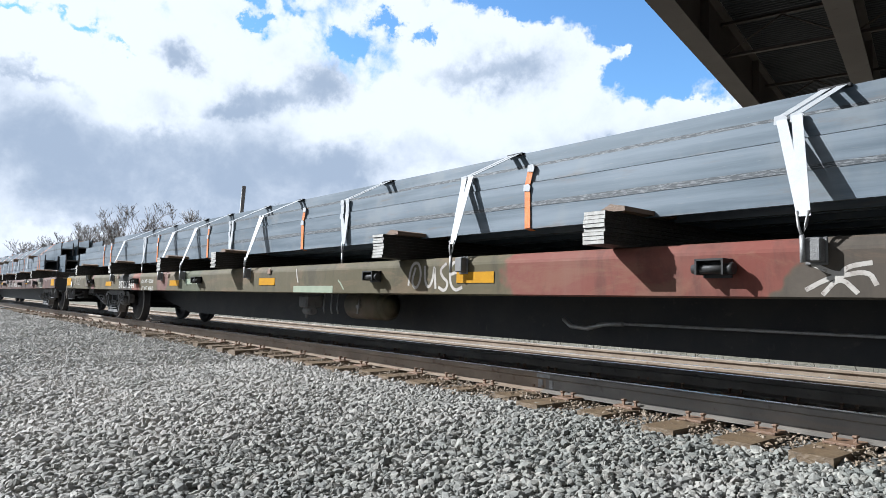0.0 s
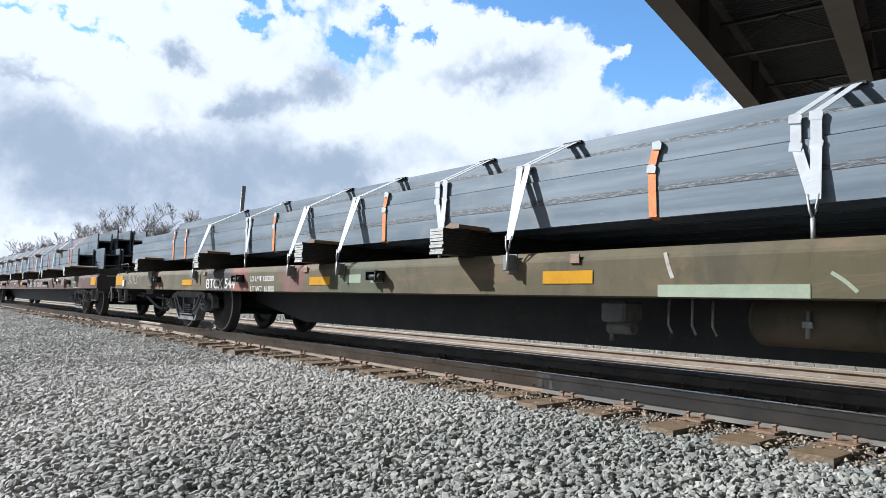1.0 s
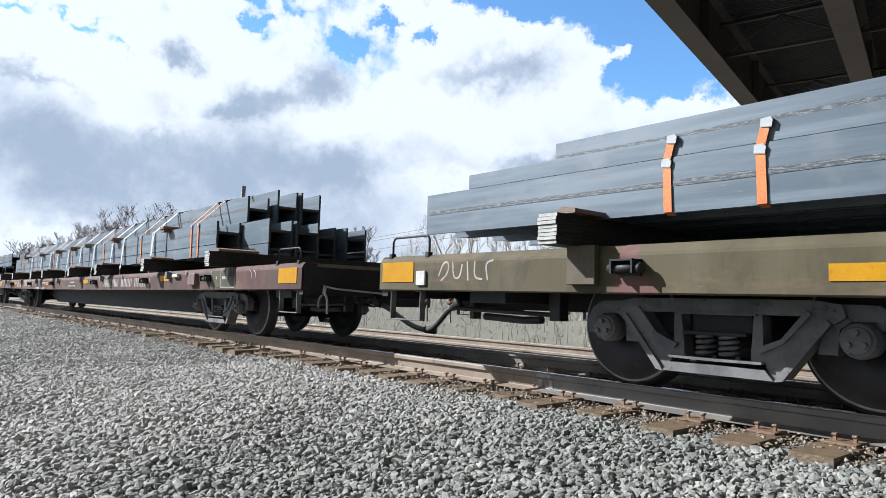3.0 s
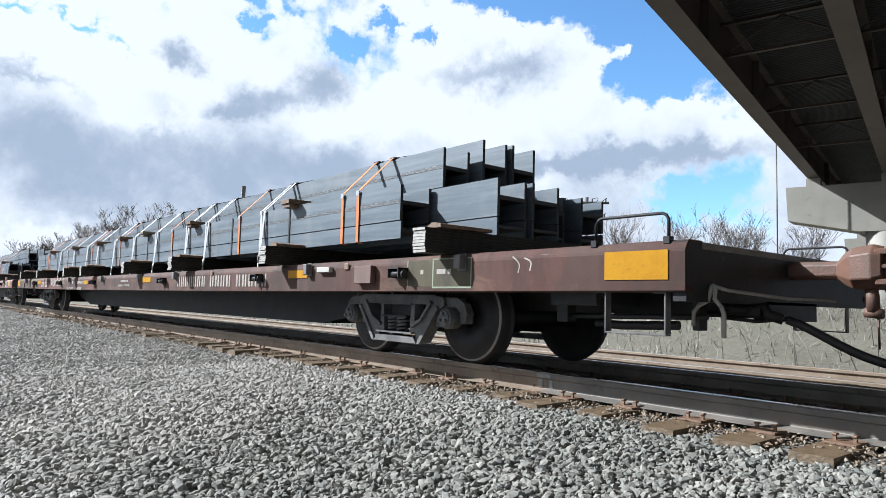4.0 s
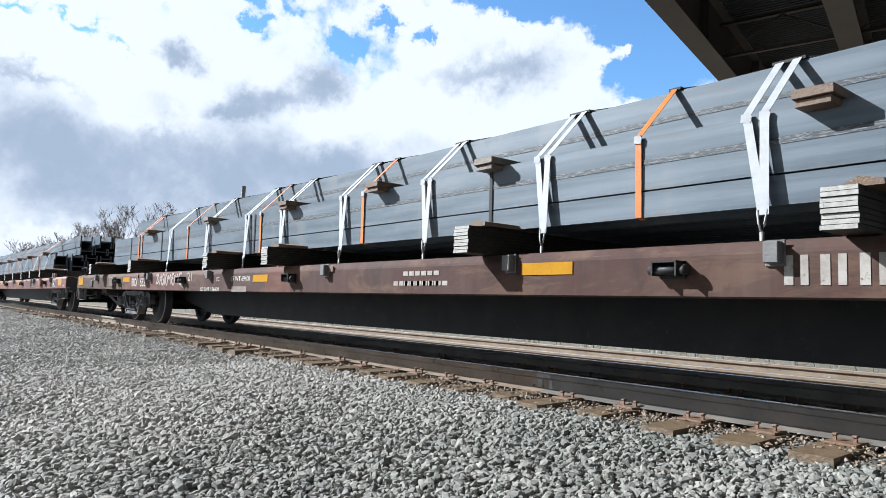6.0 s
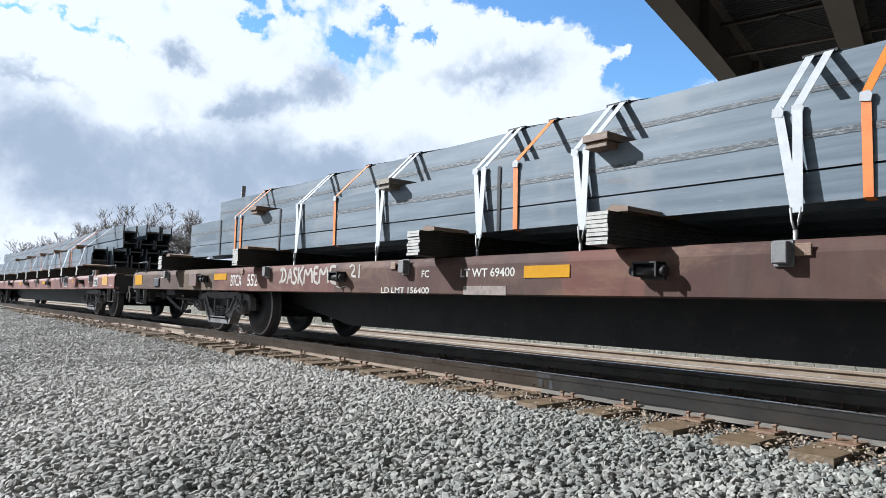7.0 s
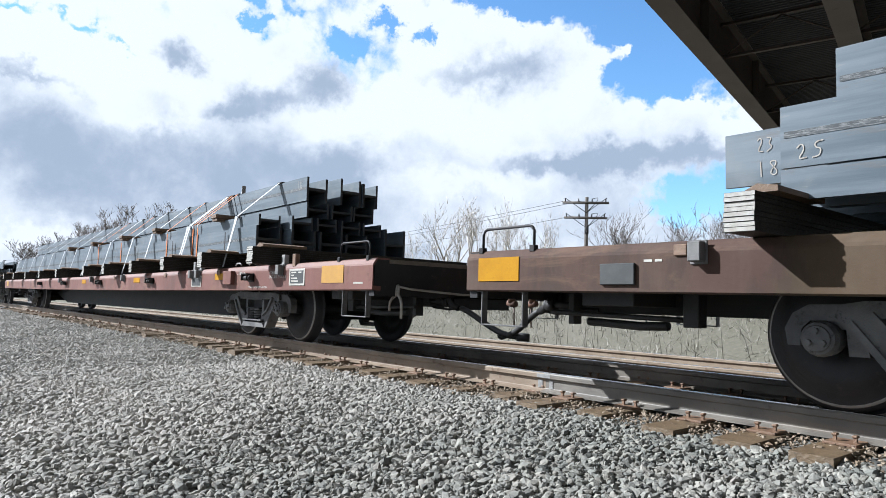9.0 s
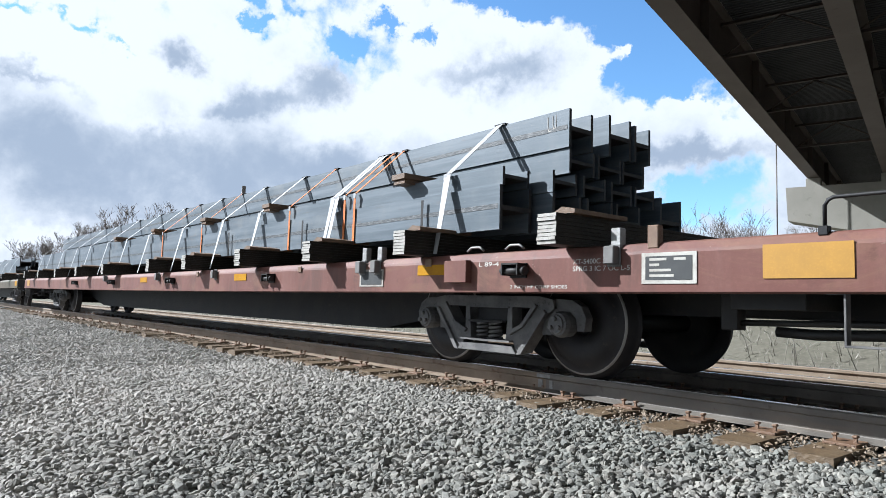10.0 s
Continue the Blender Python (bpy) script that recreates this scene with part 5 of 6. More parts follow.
# lettering and marks on the camouflage car
def marks_a():
    m = A_MID
    lettering("BTCX 544", 9.366 - m, 10.43 - m, 0.665, 0.81, M["white"], car_a)
    lettering("LD LMT 158200", 10.92 - m, 11.62 - m, 0.76, 0.828, M["white"], car_a)
    lettering("LT WT  61800", 10.945 - m, 11.64 - m, 0.628, 0.70, M["white"], car_a)
    for x0, x1, z0, z1 in ((13.31, 13.6, 0.73, 0.815), (13.78, 13.98, 0.73, 0.815), (17.0, 17.9, 0.625, 0.70)):
        plate(car_a, m, x0, x1, z0, z1, 0.0015, M["pale_green"], "painted_patch", "pale green overpainted patch")
    scrawl(car_a, [[(0.0, 0.2), (0.05, 0.9), (0.2, 1.0), (0.26, 0.5), (0.16, 0.05), (0.06, 0.3), (0.14, 0.8)], [(0.32, 0.85), (0.33, 0.3), (0.4, 0.1), (0.48, 0.4), (0.5, 0.95), (0.53, 0.1)],
                   [(0.72, 0.9), (0.6, 0.7), (0.66, 0.45), (0.76, 0.3), (0.7, 0.0), (0.58, 0.15)], [(0.8, 0.55), (0.95, 0.65), (0.93, 0.95), (0.8, 0.9), (0.78, 0.3), (0.88, 0.02), (1.0, 0.15)]],
           19.25 - m, 0.645, 0.75, 0.27, M["grime_white"], 0.027)
    scrawl(car_a, [[(0.0, 0.15), (0.3, 0.5), (0.5, 0.6), (0.9, 0.75), (1.0, 0.3)], [(0.25, 0.0), (0.5, 0.6), (0.75, 0.05)], [(0.1, 1.0), (0.5, 0.6), (0.6, 0.9), (0.95, 1.0)]], 22.72 - m, 0.645, 0.33, 0.16, M["grime_white"], 0.024)
    scrawl(car_a, [[(0, 1), (0.3, 0.9), (0.5, 0.5), (0.7, 0.0)], [(0.1, 0.95), (0.6, 0.98), (1.0, 0.9)]], 23.1 - m, 0.68, 0.2, 0.24, M["grime_white"], 0.02)
    scrawl(car_a, [[(0.0, 0.3), (0.1, 0.9), (0.22, 0.9), (0.2, 0.4), (0.05, 0.1)], [(0.3, 0.9), (0.32, 0.2), (0.45, 0.2), (0.5, 0.8)], [(0.6, 0.9), (0.62, 0.1)], [(0.75, 0.9), (0.74, 0.2), (0.9, 0.15)], [(1.0, 0.1), (0.95, 0.8), (1.1, 0.9)]],
           5.15 - m, 0.72, 0.62, 0.2, M["grime_white"], 0.016)
    scrawl(car_a, [[(0.0, 1.0), (0.4, 0.5), (1.0, 0.0)]], 17.05 - m, 0.74, 0.05, 0.16, M["grime_white"], 0.025)
    scrawl(car_a, [[(0.0, 1.0), (0.5, 0.6), (1.0, 0.0)]], 18.0 - m, 0.66, 0.12, 0.1, M["pale_green"], 0.02)
    plate(car_a, m, 4.85, 4.98, 0.70, 0.83, 0.02, M["white"], "placard_holder", "small white placard holder")
    plate(car_a, m, 6.62, 6.86, 0.70, 0.97, 0.05, M["olive"], "equipment_box", "olive steel box on the sill")
    # the air line under the sill
    bm = bmesh.new()
    tube(bm, [(20.9 - m, -0.6, 0.42), (24.5 - m, -0.6, 0.42)], 0.012, 6)
    tube(bm, [(20.35 - m, -0.62, 0.44), (20.45 - m, -0.64, 0.38), (20.62 - m, -0.64, 0.37), (20.78 - m, -0.63, 0.41), (20.95 - m, -0.6, 0.42)], 0.02, 6)
    part("brake_pipe", bm, M["chain"], car_a, "bare metal brake pipe under the car")
    bm = bmesh.new()
    lathe_x = [(17.30, 0.02), (17.31, 0.12), (17.36, 0.165), (18.04, 0.165), (18.09, 0.12), (18.10, 0.02)]
    for (xa, ra), (xb, rb) in zip(lathe_x, lathe_x[1:]):
        tube(bm, [(xa - m, -0.86, 0.50), (xb - m, -0.86, 0.50)], ra, 18, 0, rb)
    res = part("brake_reservoir", bm, M["olive"], car_a, "olive cylindrical air reservoir under the frame")
    bm = bmesh.new()
    tube(bm, [(17.70 - m, -1.03, 0.56), (17.70 - m, -1.05, 0.40)], 0.014, 6)
    box(bm, 17.67 - m, 17.73 - m, -1.06, -1.03, 0.46, 0.50, 0.004)
    part("drain_cock", bm, M["chain"], res, "bare metal drain cock")
    bm = bmesh.new()
    box(bm, 16.18 - m, 16.40 - m, -1.0, -0.75, 0.44, 0.60, 0.02)
    tube(bm, [(16.2 - m, -0.9, 0.40), (16.42 - m, -0.9, 0.40)], 0.05, 10)
    tube(bm, [(16.22 - m, -0.9, 0.30), (16.22 - m, -0.9, 0.40)], 0.018, 6)
    part("control_valve", bm, M["truck"], car_a, "grimy cast brake control valve")
    for x in (16.72, 16.90, 17.05):
        bm = bmesh.new()
        tube(bm, [(x - m, -0.92, 0.62), (x - m, -0.93, 0.44), (x + 0.03 - m, -0.93, 0.38)], 0.010, 6)
        part("pipe_riser", bm, M["chain"], car_a, "thin bare riser pipe")


def marks_b():
    m = B_MID
    # the owner's name, left as plain bars
    for x0, x1, n in ((-6.48, -5.20, 7), (-5.05, -4.23, 4), (-4.09, -3.08, 5)):
        step = (x1 - x0) / n
        bars(car_b, [(x0 + (k + a) * step - m, x0 + (k + b) * step - m) for k in range(n) for a, b in ((0.12, 0.38), (0.58, 0.80))], 0.695, 0.855, M["grime_white"])
    lettering("LT WT 69400", -13.94 - m, -13.31 - m, 0.768, 0.838, M["white"], car_b)
    lettering("LD LMT 156400", -15.10 - m, -14.36 - m, 0.628, 0.685, M["white"], car_b)
    lettering("FC", -14.47 - m, -14.36 - m, 0.772, 0.835, M["white"], car_b)
    lettering("BTCX", -18.79 - m, -18.42 - m, 0.70, 0.855, M["white"], car_b)
    lettering("552", -18.24 - m, -17.92 - m, 0.70, 0.855, M["white"], car_b)
    plate(car_b, m, -13.9, -13.4, 0.622, 0.695, 0.0015, M["smudge"], "painted_patch", "faded overpainted patch")
    D = [[(0.0, 1.0), (0.35, 0.75), (0.15, 0.2), (-0.2, 0.1)], [(-0.1, 0.85), (0.5, 1.0), (0.95, 0.65), (0.75, 0.2), (0.15, 0.15)]]
    A = [[(0.0, 0.0), (0.3, 0.5), (0.6, 1.0), (0.8, 0.5), (0.95, 0.05)], [(0.25, 0.4), (0.9, 0.45)]]
    S = [[(0.95, 0.85), (0.5, 1.0), (0.15, 0.8), (0.5, 0.5), (0.9, 0.3), (0.5, 0.0), (0.0, 0.1)]]
    K = [[(0.1, 1.0), (0.1, 0.0)], [(0.95, 1.05), (0.15, 0.5), (0.95, -0.1)]]
    MM = [[(0.0, 0.0), (0.1, 1.0), (0.45, 0.4), (0.85, 1.05), (1.0, 0.05)]]
    E = [[(0.9, 0.95), (0.1, 1.0), (0.1, 0.1), (0.95, 0.0)], [(0.1, 0.55), (0.75, 0.6)]]
    x = -17.27 - m
    for glyph, wd in ((D, 0.17), (A, 0.14), (S, 0.13), (K, 0.15), (MM, 0.22), (E, 0.13), (MM, 0.22), (E, 0.17)):
        scrawl(car_b, glyph, x + 0.01, 0.725, wd * 0.9, 0.19, M["grime_white"], 0.034)
        x += wd
    scrawl(car_b, [[(0.0, 0.8), (0.3, 1.0), (0.55, 0.7), (0.1, 0.15), (0.6, 0.1)], [(0.95, 1.0), (0.9, 0.0)]], -15.69 - m, 0.78, 0.2, 0.14, M["grime_white"], 0.024)
    scrawl(car_b, [[(0.0, 0.5), (0.3, 0.2), (0.7, 0.5), (1.0, 0.1)]], -15.95 - m, 0.67, 0.25, 0.05, M["grime_white"], 0.008)
    for x0, x1, z0, z1, th, mt, nm, lb in ((-0.97, -0.67, 0.72, 0.895, 0.06, "brown", "equipment_box", "brown sheet-steel box with a flared lip"), (-1.76, -1.49, 0.845, 0.9, 0.05, "white", "reflector_lamp", "pale oblong lamp block"),
                                           (-22.19, -21.92, 0.70, 0.84, 0.02, "sign_black", "placard_holder", "worn placard holder in a raised frame"), (-20.28, -19.98, 0.70, 0.89, 0.06, "brown", "equipment_box", "brown sheet-steel box with a flared lip")):
        plate(car_b, m, x0, x1, z0, z1, th, M[mt], nm, lb)
    for x0, x1, z0, z1 in ((0.22, 0.73, 0.675, 0.69), (0.22, 0.73, 0.925, 0.935), (0.22, 0.235, 0.69, 0.93), (0.72, 0.735, 0.69, 0.93), (-0.15, -0.135, 0.69, 0.93)):
        plate(car_b, m, x0, x1, z0, z1, 0.001, M["pale_green"], "painted_border", "thin pale painted border")
    plate(car_b, m, -0.13, 0.72, 0.69, 0.925, 0.0005, M["olive"], "painted_patch", "dark olive consolidated stencil patch")
    bars(car_b, [(0.05 - m, 0.09 - m), (0.28 - m, 0.40 - m), (0.43 - m, 0.47 - m)], 0.80, 0.84, M["grime_white"])
    scrawl(car_b, [[(0, 1), (0.4, 0.6), (0.3, 0.1)], [(0.6, 0.9), (1, 0.7), (0.9, 0.2)]], 1.2 - m, 0.78, 0.2, 0.14, M["grime_white"], 0.012)
    bars(car_b, [(-21.86 - m, -21.80 - m), (-21.78 - m, -21.73 - m)], 0.845, 0.86, M["white"])
    bars(car_b, [(-9.9 - m + 0.09 * k, -9.83 - m + 0.09 * k) for k in range(6)] + [(-10.05 - m + 0.09 * k, -9.98 - m + 0.09 * k) for k in range(9)], 0.70, 0.74, M["grime_white"])
    bars(car_b, [(-9.9 - m + 0.09 * k, -9.83 - m + 0.09 * k) for k in range(6)], 0.79, 0.83, M["grime_white"])


def marks_c():
    m = C_MID
    lettering("XT-5400C SIDE", -27.28 - m, -26.92 - m, 0.845, 0.88, M["white"], car_c)
    lettering("SPRG 3 IC 7 OC L-5", -27.28 - m, -26.81 - m, 0.795, 0.83, M["white"], car_c)
    lettering("2 INCH HP COMP SHOES", -27.89 - m, -27.33 - m, 0.675, 0.70, M["white"], car_c)
    lettering("L 89-4", -28.25 - m, -28.02 - m, 0.85, 0.885, M["white"], car_c)
    p = plate(car_c, m, -26.72, -26.34, 0.705, 0.90, 0.004, M["white"], "stencil_panel", "black consolidated stencil panel in a white frame")
    bm = bmesh.new()
    box(bm, -26.69 - m, -26.37 - m, -1.5085, -1.5065, 0.73, 0.878)
    part("black_field", bm, M["sign_black"], p)
    for k, w in enumerate((0.12, 0.07, 0.15, 0.17)):
        bm = bmesh.new()
        box(bm, -26.66 - m, -26.66 + w - m, -1.510, -1.509, 0.85 - 0.034 * k, 0.866 - 0.034 * k)
        if k == 0:
            box(bm, -26.49 - m, -26.41 - m, -1.510, -1.509, 0.85, 0.866)
        part("painted_bar", bm, M["white"], p)
    p = plate(car_c, m, -30.02, -29.6, 0.69, 0.86, 0.004, M["grime_white"], "stencil_panel", "second dark stencil panel in a pale frame")
    bm = bmesh.new()
    box(bm, -29.99 - m, -29.63 - m, -1.5085, -1.5065, 0.71, 0.84)
    part("black_field", bm, M["sign_black"], p)
    plate(car_c, m, -28.62, -28.34, 0.72, 0.905, 0.06, M["pink"], "equipment_box", "pinkish sheet-steel box on the sill")
    bars(car_c, [(-28.56 - m, -28.50 - m), (-28.48 - m, -28.42 - m)], 0.83, 0.845, M["white"])
    bars(car_c, [(-25.30 - m, -25.12 - m)], 0.72, 0.738, M["white"])
    scrawl(car_c, [[(0, 0.3), (0.4, 0.6), (0.5, 0.2), (1.0, 0.7)]], -25.8 - m, 0.82, 0.14, 0.05, M["black"], 0.008)
    for x in (-26.93, -26.65, -29.97, -29.70):
        bm = bmesh.new()
        box(bm, x - 0.04 - m, x + 0.04 - m, -1.49, -1.43, 0.93, 1.08, 0.006)
        part("stake", bm, M["rust"] if x == -26.65 else M["chain"], car_c, "short stake standing in its pocket")
    for x in (-27.9, -28.35):
        bm = bmesh.new()
        tube(bm, [(x - 0.10 - m, -1.45, 0.985), (x - 0.05 - m, -1.45, 1.015), (x + 0.05 - m, -1.45, 1.015), (x + 0.10 - m, -1.45, 0.985)], 0.01, 6)
        part("tie_down_loop", bm, M["chain"], car_c)


marks_a()
marks_b()
marks_c()


# ---- the loads of steel ----
def load_a():
    """Two tiers and a crown row of long beams."""
    c = A_MID
    for i, y in enumerate((3.88, 4.32, 4.80, 5.28, 5.76)):
        beam(4.75 + 0.06 * (i % 3), 30.0, y, 0.40, 1.185, 0.365, c, scuff=i == 0)
    for i, y in enumerate((3.89, 4.33, 4.81, 5.29, 5.77)):
        beam(5.32 if i < 2 else 4.9, 29.8, y, 0.40, 1.556, 0.12, c, flange=0.025, web=0.012)
    for i, (y, x0) in enumerate(((4.42, 5.85), (4.86, 5.95), (5.30, 6.2))):
        beam(x0, 29.6, y, 0.40, 1.68, 0.285, c, scuff=i == 0)


def load_b():
    c = B_MID
    for i, (y, xf, xr) in enumerate(((3.93, -0.58, -21.10), (4.35, 0.36, -21.65), (4.78, 0.40, -21.3), (5.28, 0.05, -21.4), (5.79, 0.18, -21.1))):
        beam(xf, xr if i != 1 else -21.0, y, 0.395, 1.198, 0.175, c, flange=0.028, web=0.015)
        ob = beam(xf - (0.0 if i else 0.02), xr, y, 0.395, 1.385, 0.36, c, scuff=i == 0)
        if i == 1:
            chalk(ob, xr + 0.22, 0.20, [[(0.0, 0.8), (0.15, 1.0), (0.3, 0.75), (0.0, 0.1), (0.35, 0.05)], [(0.55, 0.95), (0.85, 0.9), (0.65, 0.55), (0.9, 0.3), (0.55, 0.0)]], 0.11, 0.10)
            chalk(ob, xr + 0.24, 0.04, [[(0.0, 1.0), (0.02, 0.0)], [(0.5, 0.6), (0.35, 0.9), (0.55, 1.0), (0.65, 0.8), (0.35, 0.2), (0.55, 0.0), (0.68, 0.25), (0.5, 0.6)], [(0.98, 1.0), (1.0, 0.0)]], 0.16, 0.10)
        if i == 0:
            chalk(ob, xr + 0.09, 0.03, [[(0.0, 0.7), (0.25, 1.0), (0.4, 0.6), (0.05, 0.0), (0.5, 0.05)], [(1.3, 1.0), (0.9, 0.95), (0.9, 0.6), (1.2, 0.5), (1.1, 0.05), (0.75, 0.0)]], 0.11, 0.09)
    for i, (y, z1, xf, xr) in enumerate(((4.35, 2.17, -0.45, -20.95), (4.80, 2.31, -0.34, -20.9), (5.20, 2.31, -0.30, -20.8))):
        beam(xf, xr, y, 0.365, 1.755, z1 - 1.755, c, scuff=i == 0)


def chalk(ob, x, z, strokes, sx, sz):
    """Chalked tally marks on a beam's near flange; x along the train."""
    scrawl(ob, strokes, x - ob.location.x, z, sx, sz, M["grime_white"], 0.007, -0.004, "chalk_mark")


def load_c():
    c = C_MID
    for i, (y, xf, tall) in enumerate(((3.96, -28.28, 0.385), (4.40, -28.08, 0.345), (4.84, -28.06, 0.345), (5.28, -28.06, 0.345), (5.97, -28.03, 0.485))):
        beam(xf, -50.3, y, 0.39, 1.2, tall, c, scuff=i == 0)
    for i, (y, xf, z0) in enumerate(((3.99, -28.28, 1.588), (4.40, -28.08, 1.552), (4.79, -28.06, 1.552), (5.20, -28.06, 1.552), (5.58, -28.06, 1.552))):
        beam(xf, -50.0, y, 0.33, z0, 1.745 - z0, c, flange=0.028, web=0.015)
    for y in (4.63, 5.04, 5.42):
        beam(-28.09, -50.0, y, 0.36, 1.752, 0.225, c, flange=0.028, web=0.015)
    for i, (y, deep, tall) in enumerate(((4.61, 0.34, 0.35), (5.16, 0.355, 0.395), (5.54, 0.27, 0.36))):
        ob = beam(-28.08 + 0.02 * i, -50.1, y, deep, 1.985, tall, c, scuff=i == 0)
        if i == 0:
            chalk(ob, -28.33, 0.16, [[(0.0, 1.0), (0.02, 0.0), (0.3, 0.0)], [(0.5, 1.0), (0.52, 0.1), (0.8, 0.1), (0.82, 1.0)]], 0.12, 0.14)


load_a()
load_b()
load_c()
for x in (21.48, 19.05, 15.05, 12.67, 9.55, 6.55, 24.5, 27.5):
    dunnage(x, drop=sag(x - A_MID))
for x in (0.28, -2.78, -6.16, -8.87, -12.41, -14.34, -18.12, -21.18):
    dunnage(x, drop=sag(x - B_MID))
for x in (-27.37, -29.07, -30.77, -32.6, -34.6, -36.4, -39.5, -42.0, -44.5, -47.0, -49.5):
    dunnage(x, drop=sag(x - C_MID))
for x in (-55.0, -58.0, -62.0, -66.0, -70.0, -74.0):
    dunnage(x)
for y in (3.95, 4.42, 4.90, 5.38, 5.84):
    beam(-55.2, -78.0, y, 0.42, 1.2, 0.35, D_MID)
for y in (4.15, 4.65, 5.15):
    beam(-55.8, -77.6, y, 0.42, 1.56, 0.35, D_MID)


# ---- lashings ----
GREY_STRAP = "pale grey webbing strap over the steel beams"
ORANGE_STRAP = "orange webbing strap round the steel beams"
C_GREY = (-28.96, -30.93, -31.02, -33.0, -34.3, -36.1, -38.04, -39.6, -41.2, -42.9, -44.4, -46.2, -48.0, -49.3)
C_ORANGE = (-30.76, -30.55, -32.1, -35.2, -37.2)
GA, GB, GC = "straps on the camouflage car", "straps on the brown car", "straps on the faded car"
for x0, x1 in ((22.74, 22.58), (19.94, 19.86), (15.76, 15.69), (13.26, 13.22), (12.15, 12.11), (9.01, 8.98)):
    s = sag(x0 - A_MID)
    strap([(x0, 3.64, 1.08 - s), (x1 - 0.045, 3.87, 1.69 - s), (x1, 4.40, 1.965 - s), (x1, 5.72, 1.965 - s)], M["strap"], GREY_STRAP, GA, 0.06, 0.09, True)
for x0 in (17.83, 14.66, 10.42, 25.0):
    s = sag(x0 - A_MID)
    strap([(x0 + 0.04, 3.84, 1.20 - s), (x0 - 0.06, 3.87, 1.53 - s), (x0 - 0.06, 3.872, 1.69 - s), (x0 - 0.03, 4.40, 1.965 - s), (x0 - 0.03, 5.72, 1.965 - s)], M["strap"], GREY_STRAP, GA, 0.06, 0.11, True)
for x0 in (20.58, 16.86, 13.75, 11.23, 7.89, 7.28, 24.0):
    s = sag(x0 - A_MID)
    strap([(x0, 3.93, 1.175 - s), (x0, 3.87, 1.19 - s), (x0 - 0.01, 3.872, 1.53 - s), (x0 + 0.03, 3.872, 1.682 - s), (x0 + 0.05, 4.02, 1.686 - s), (x0 + 0.05, 4.38, 1.686 - s)], M["strap_orange"], ORANGE_STRAP, GA, 0.058)
for x0 in (-3.75, -5.80, -6.70, -8.38, -9.85, -11.36, -12.85, -13.95, -15.47, -17.25):
    s = sag(x0 - B_MID)
    strap([(x0 + 0.06, 3.86, 1.14 - s), (x0 - 0.055, 3.915, 1.755 - s), (x0 - 0.04, 4.34, 2.185 - s), (x0 - 0.02, 4.81, 2.325 - s), (x0 - 0.02, 5.56, 2.325 - s)], M["strap"], GREY_STRAP, GB, 0.055, 0.11, True)
for x0 in (-1.69, -1.37, -4.55, -7.51, -10.96, -13.52, -16.39, -19.03, -19.22):
    s = sag(x0 - B_MID)
    strap([(x0, 3.98, 1.19 - s), (x0, 3.92, 1.20 - s), (x0, 3.915, 1.755 - s), (x0 + 0.02, 4.34, 2.185 - s), (x0 + 0.02, 4.81, 2.325 - s), (x0 + 0.02, 5.56, 2.325 - s)], M["strap_orange"], ORANGE_STRAP, GB, 0.05)
for x0 in C_GREY:
    s = sag(x0 - C_MID)
    strap([(x0 + 0.10, 3.74, 1.0 - s), (x0 - 0.02, 3.945, 1.75 - s), (x0 - 0.02, 4.60, 2.345 - s), (x0 - 0.02, 5.80, 2.39 - s)], M["strap"], GREY_STRAP, GC, 0.045, 0.05)
for x0 in C_ORANGE:
    s = sag(x0 - C_MID)
    strap([(x0 - 0.02, 3.99, 1.19 - s), (x0 - 0.02, 3.95, 1.20 - s), (x0, 3.945, 1.75 - s), (x0, 4.60, 2.345 - s), (x0, 5.80, 2.39 - s)], M["strap_orange"], ORANGE_STRAP, GC, 0.04)
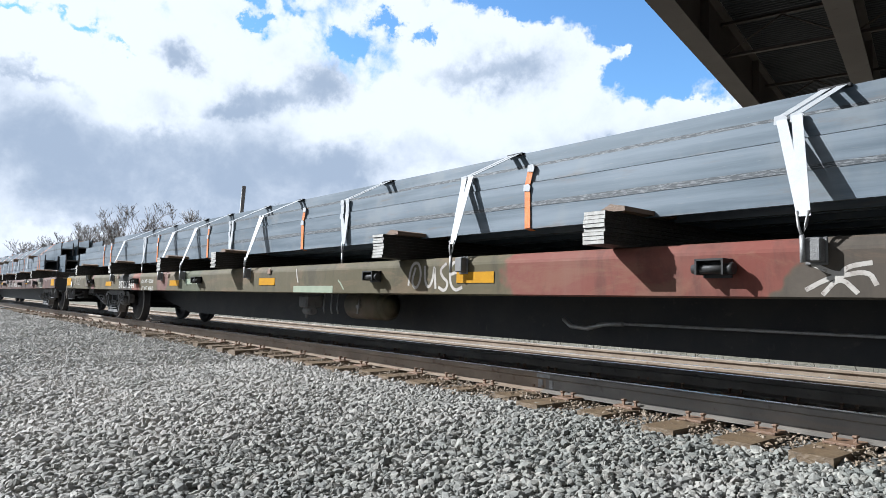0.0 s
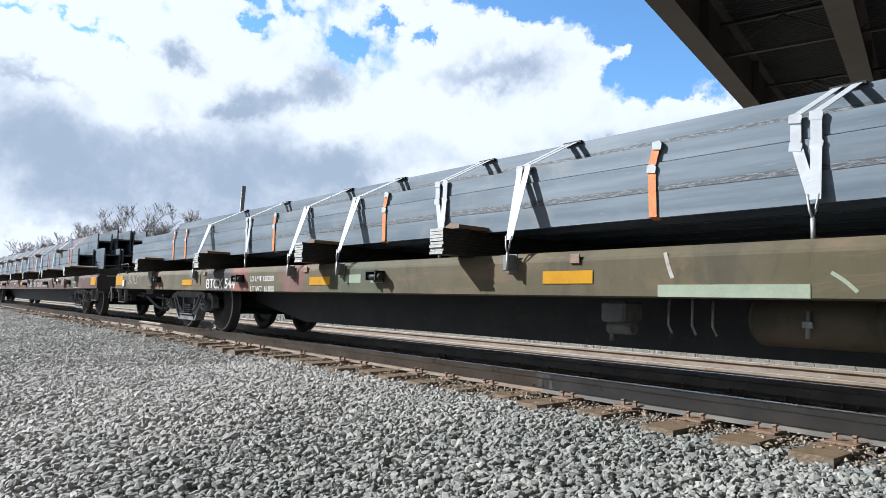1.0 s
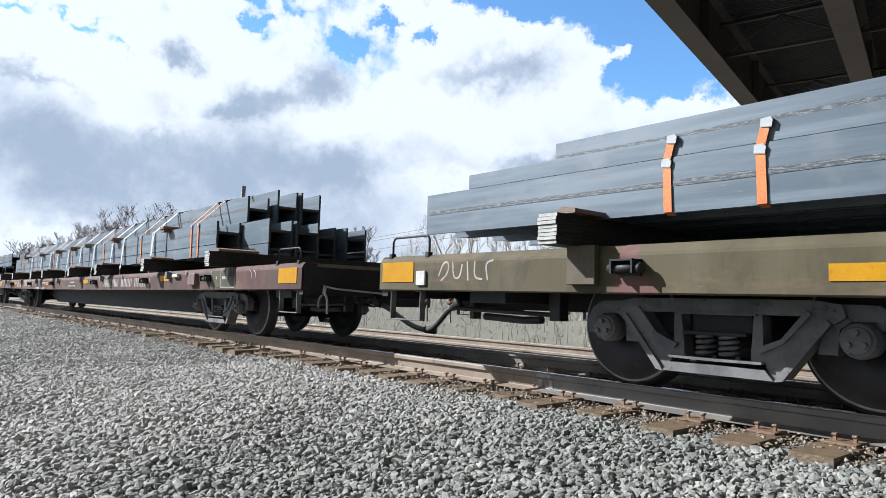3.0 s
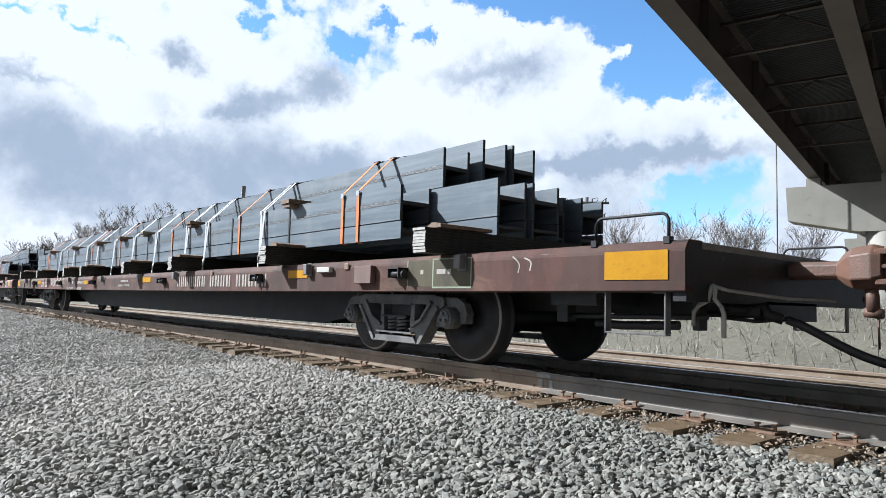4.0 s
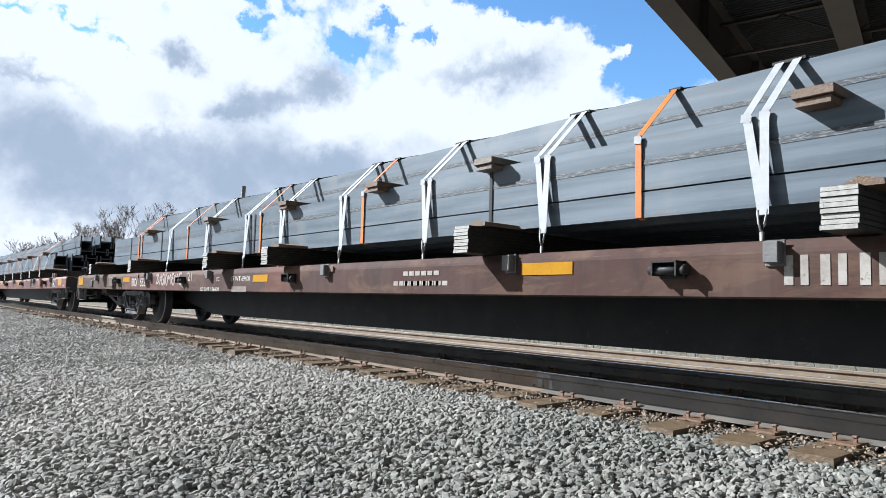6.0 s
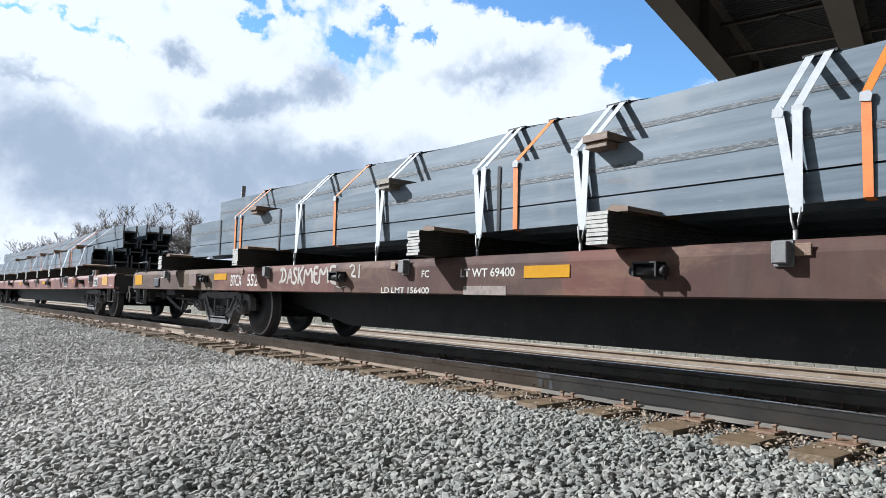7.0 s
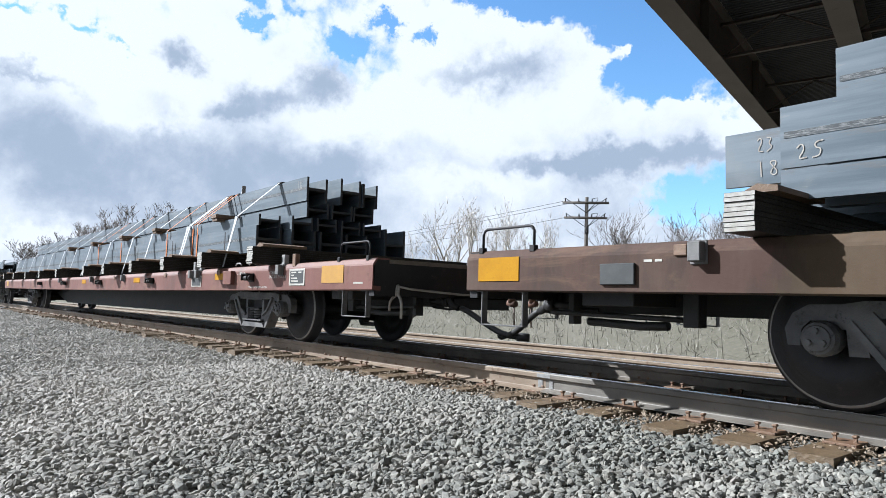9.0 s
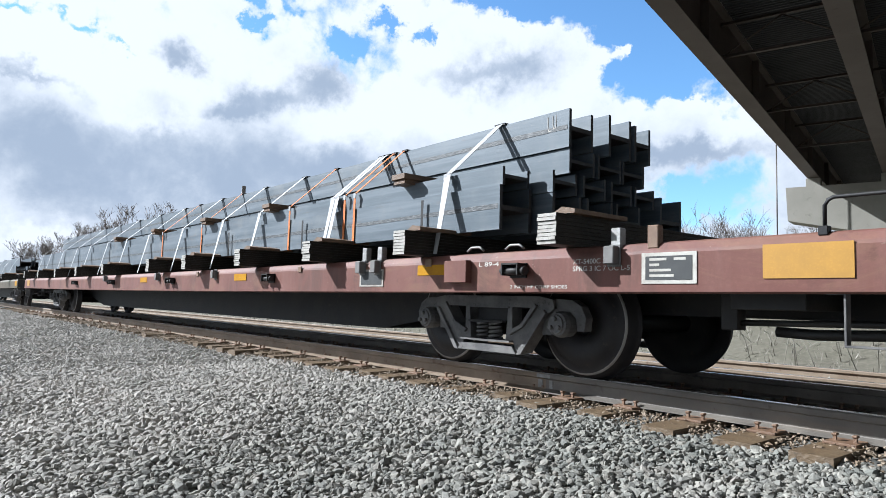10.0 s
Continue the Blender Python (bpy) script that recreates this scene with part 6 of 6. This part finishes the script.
for k in range(9):
    x0 = -56.0 - 2.3 * k
    strap([(x0, 3.74, 1.0), (x0, 3.93, 1.56), (x0 + 0.1, 4.14, 1.93), (x0 + 0.1, 5.5, 1.93)], M["strap"], GREY_STRAP, "straps on the car behind", 0.05, 0.08)


# ---- timber spacers poking out between the tiers, and steel bands ----
def spacer(x, z, y0, drop, stained=True):
    bm = bmesh.new()
    box(bm, -0.11, 0.11, y0, y0 + 0.42, 0.0, 0.055, 0.004)
    box(bm, -0.10, 0.09, y0 + 0.02, y0 + 0.40, -0.045, -0.002, 0.004)
    me = bpy.data.meshes.new("timber_spacer")
    bm.to_mesh(me)
    bm.free()
    me.materials.append(M["timber_rust" if stained else "timber"])
    ob = new("timber_spacer", me)
    ob.location = (x, 0, z - drop)
    rides(tagged(ob, "stained timber spacer poking out between the tiers", "timber spacer", "timber spacers in the load"))


for i, x in enumerate((-2.85, -6.33, -8.93, -10.60, -12.62, -15.24, -18.33)):
    spacer(x, 1.752, 3.78, sag(x - B_MID), i % 3 != 2)
for x in (-29.6, -32.6, -34.9, -37.5, -40.2):
    spacer(x, 1.775, 3.84, sag(x - C_MID))


def band(x, y, z0, z1):
    bm = bmesh.new()
    ribbon(bm, [(0, 0, z0), (0, 0, z1)], 0.035, 0.003)
    ob = part("steel_band", bm, M["black"], None)
    ob.location = (x, y, 0)
    rides(tagged(ob, "narrow dark steel band round the beams", "steel band", "steel bands of the load"))


for x in (-2.99, -4.82, -8.97, -13.72, -17.79, -19.8):
    s = sag(x - B_MID)
    band(x, 3.922, 1.2 - s, 1.745 - s)
for x in (-29.3, -31.7, -34.0):
    s = sag(x - C_MID)
    band(x, 3.922, 1.2 - s, 1.545 - s)


# ---- everything that moves ----
def motions():
    span = V * (SECONDS / 2)
    for ob in MOVERS:
        m = ob.matrix_basis.copy()
        walk(ob, [(0.0, Matrix.Translation((-span, 0, 0)) @ m), (SECONDS, Matrix.Translation((span, 0, 0)) @ m)])
    for axle, x in WHEELS:
        rows = []
        for i in range(101):
            t = i * 0.1
            rows.append((t, pose(x, 0, R_WHEEL, 0, math.degrees(V * (t - MID) / R_WHEEL), 0)))
        walk(axle, rows)


motions()
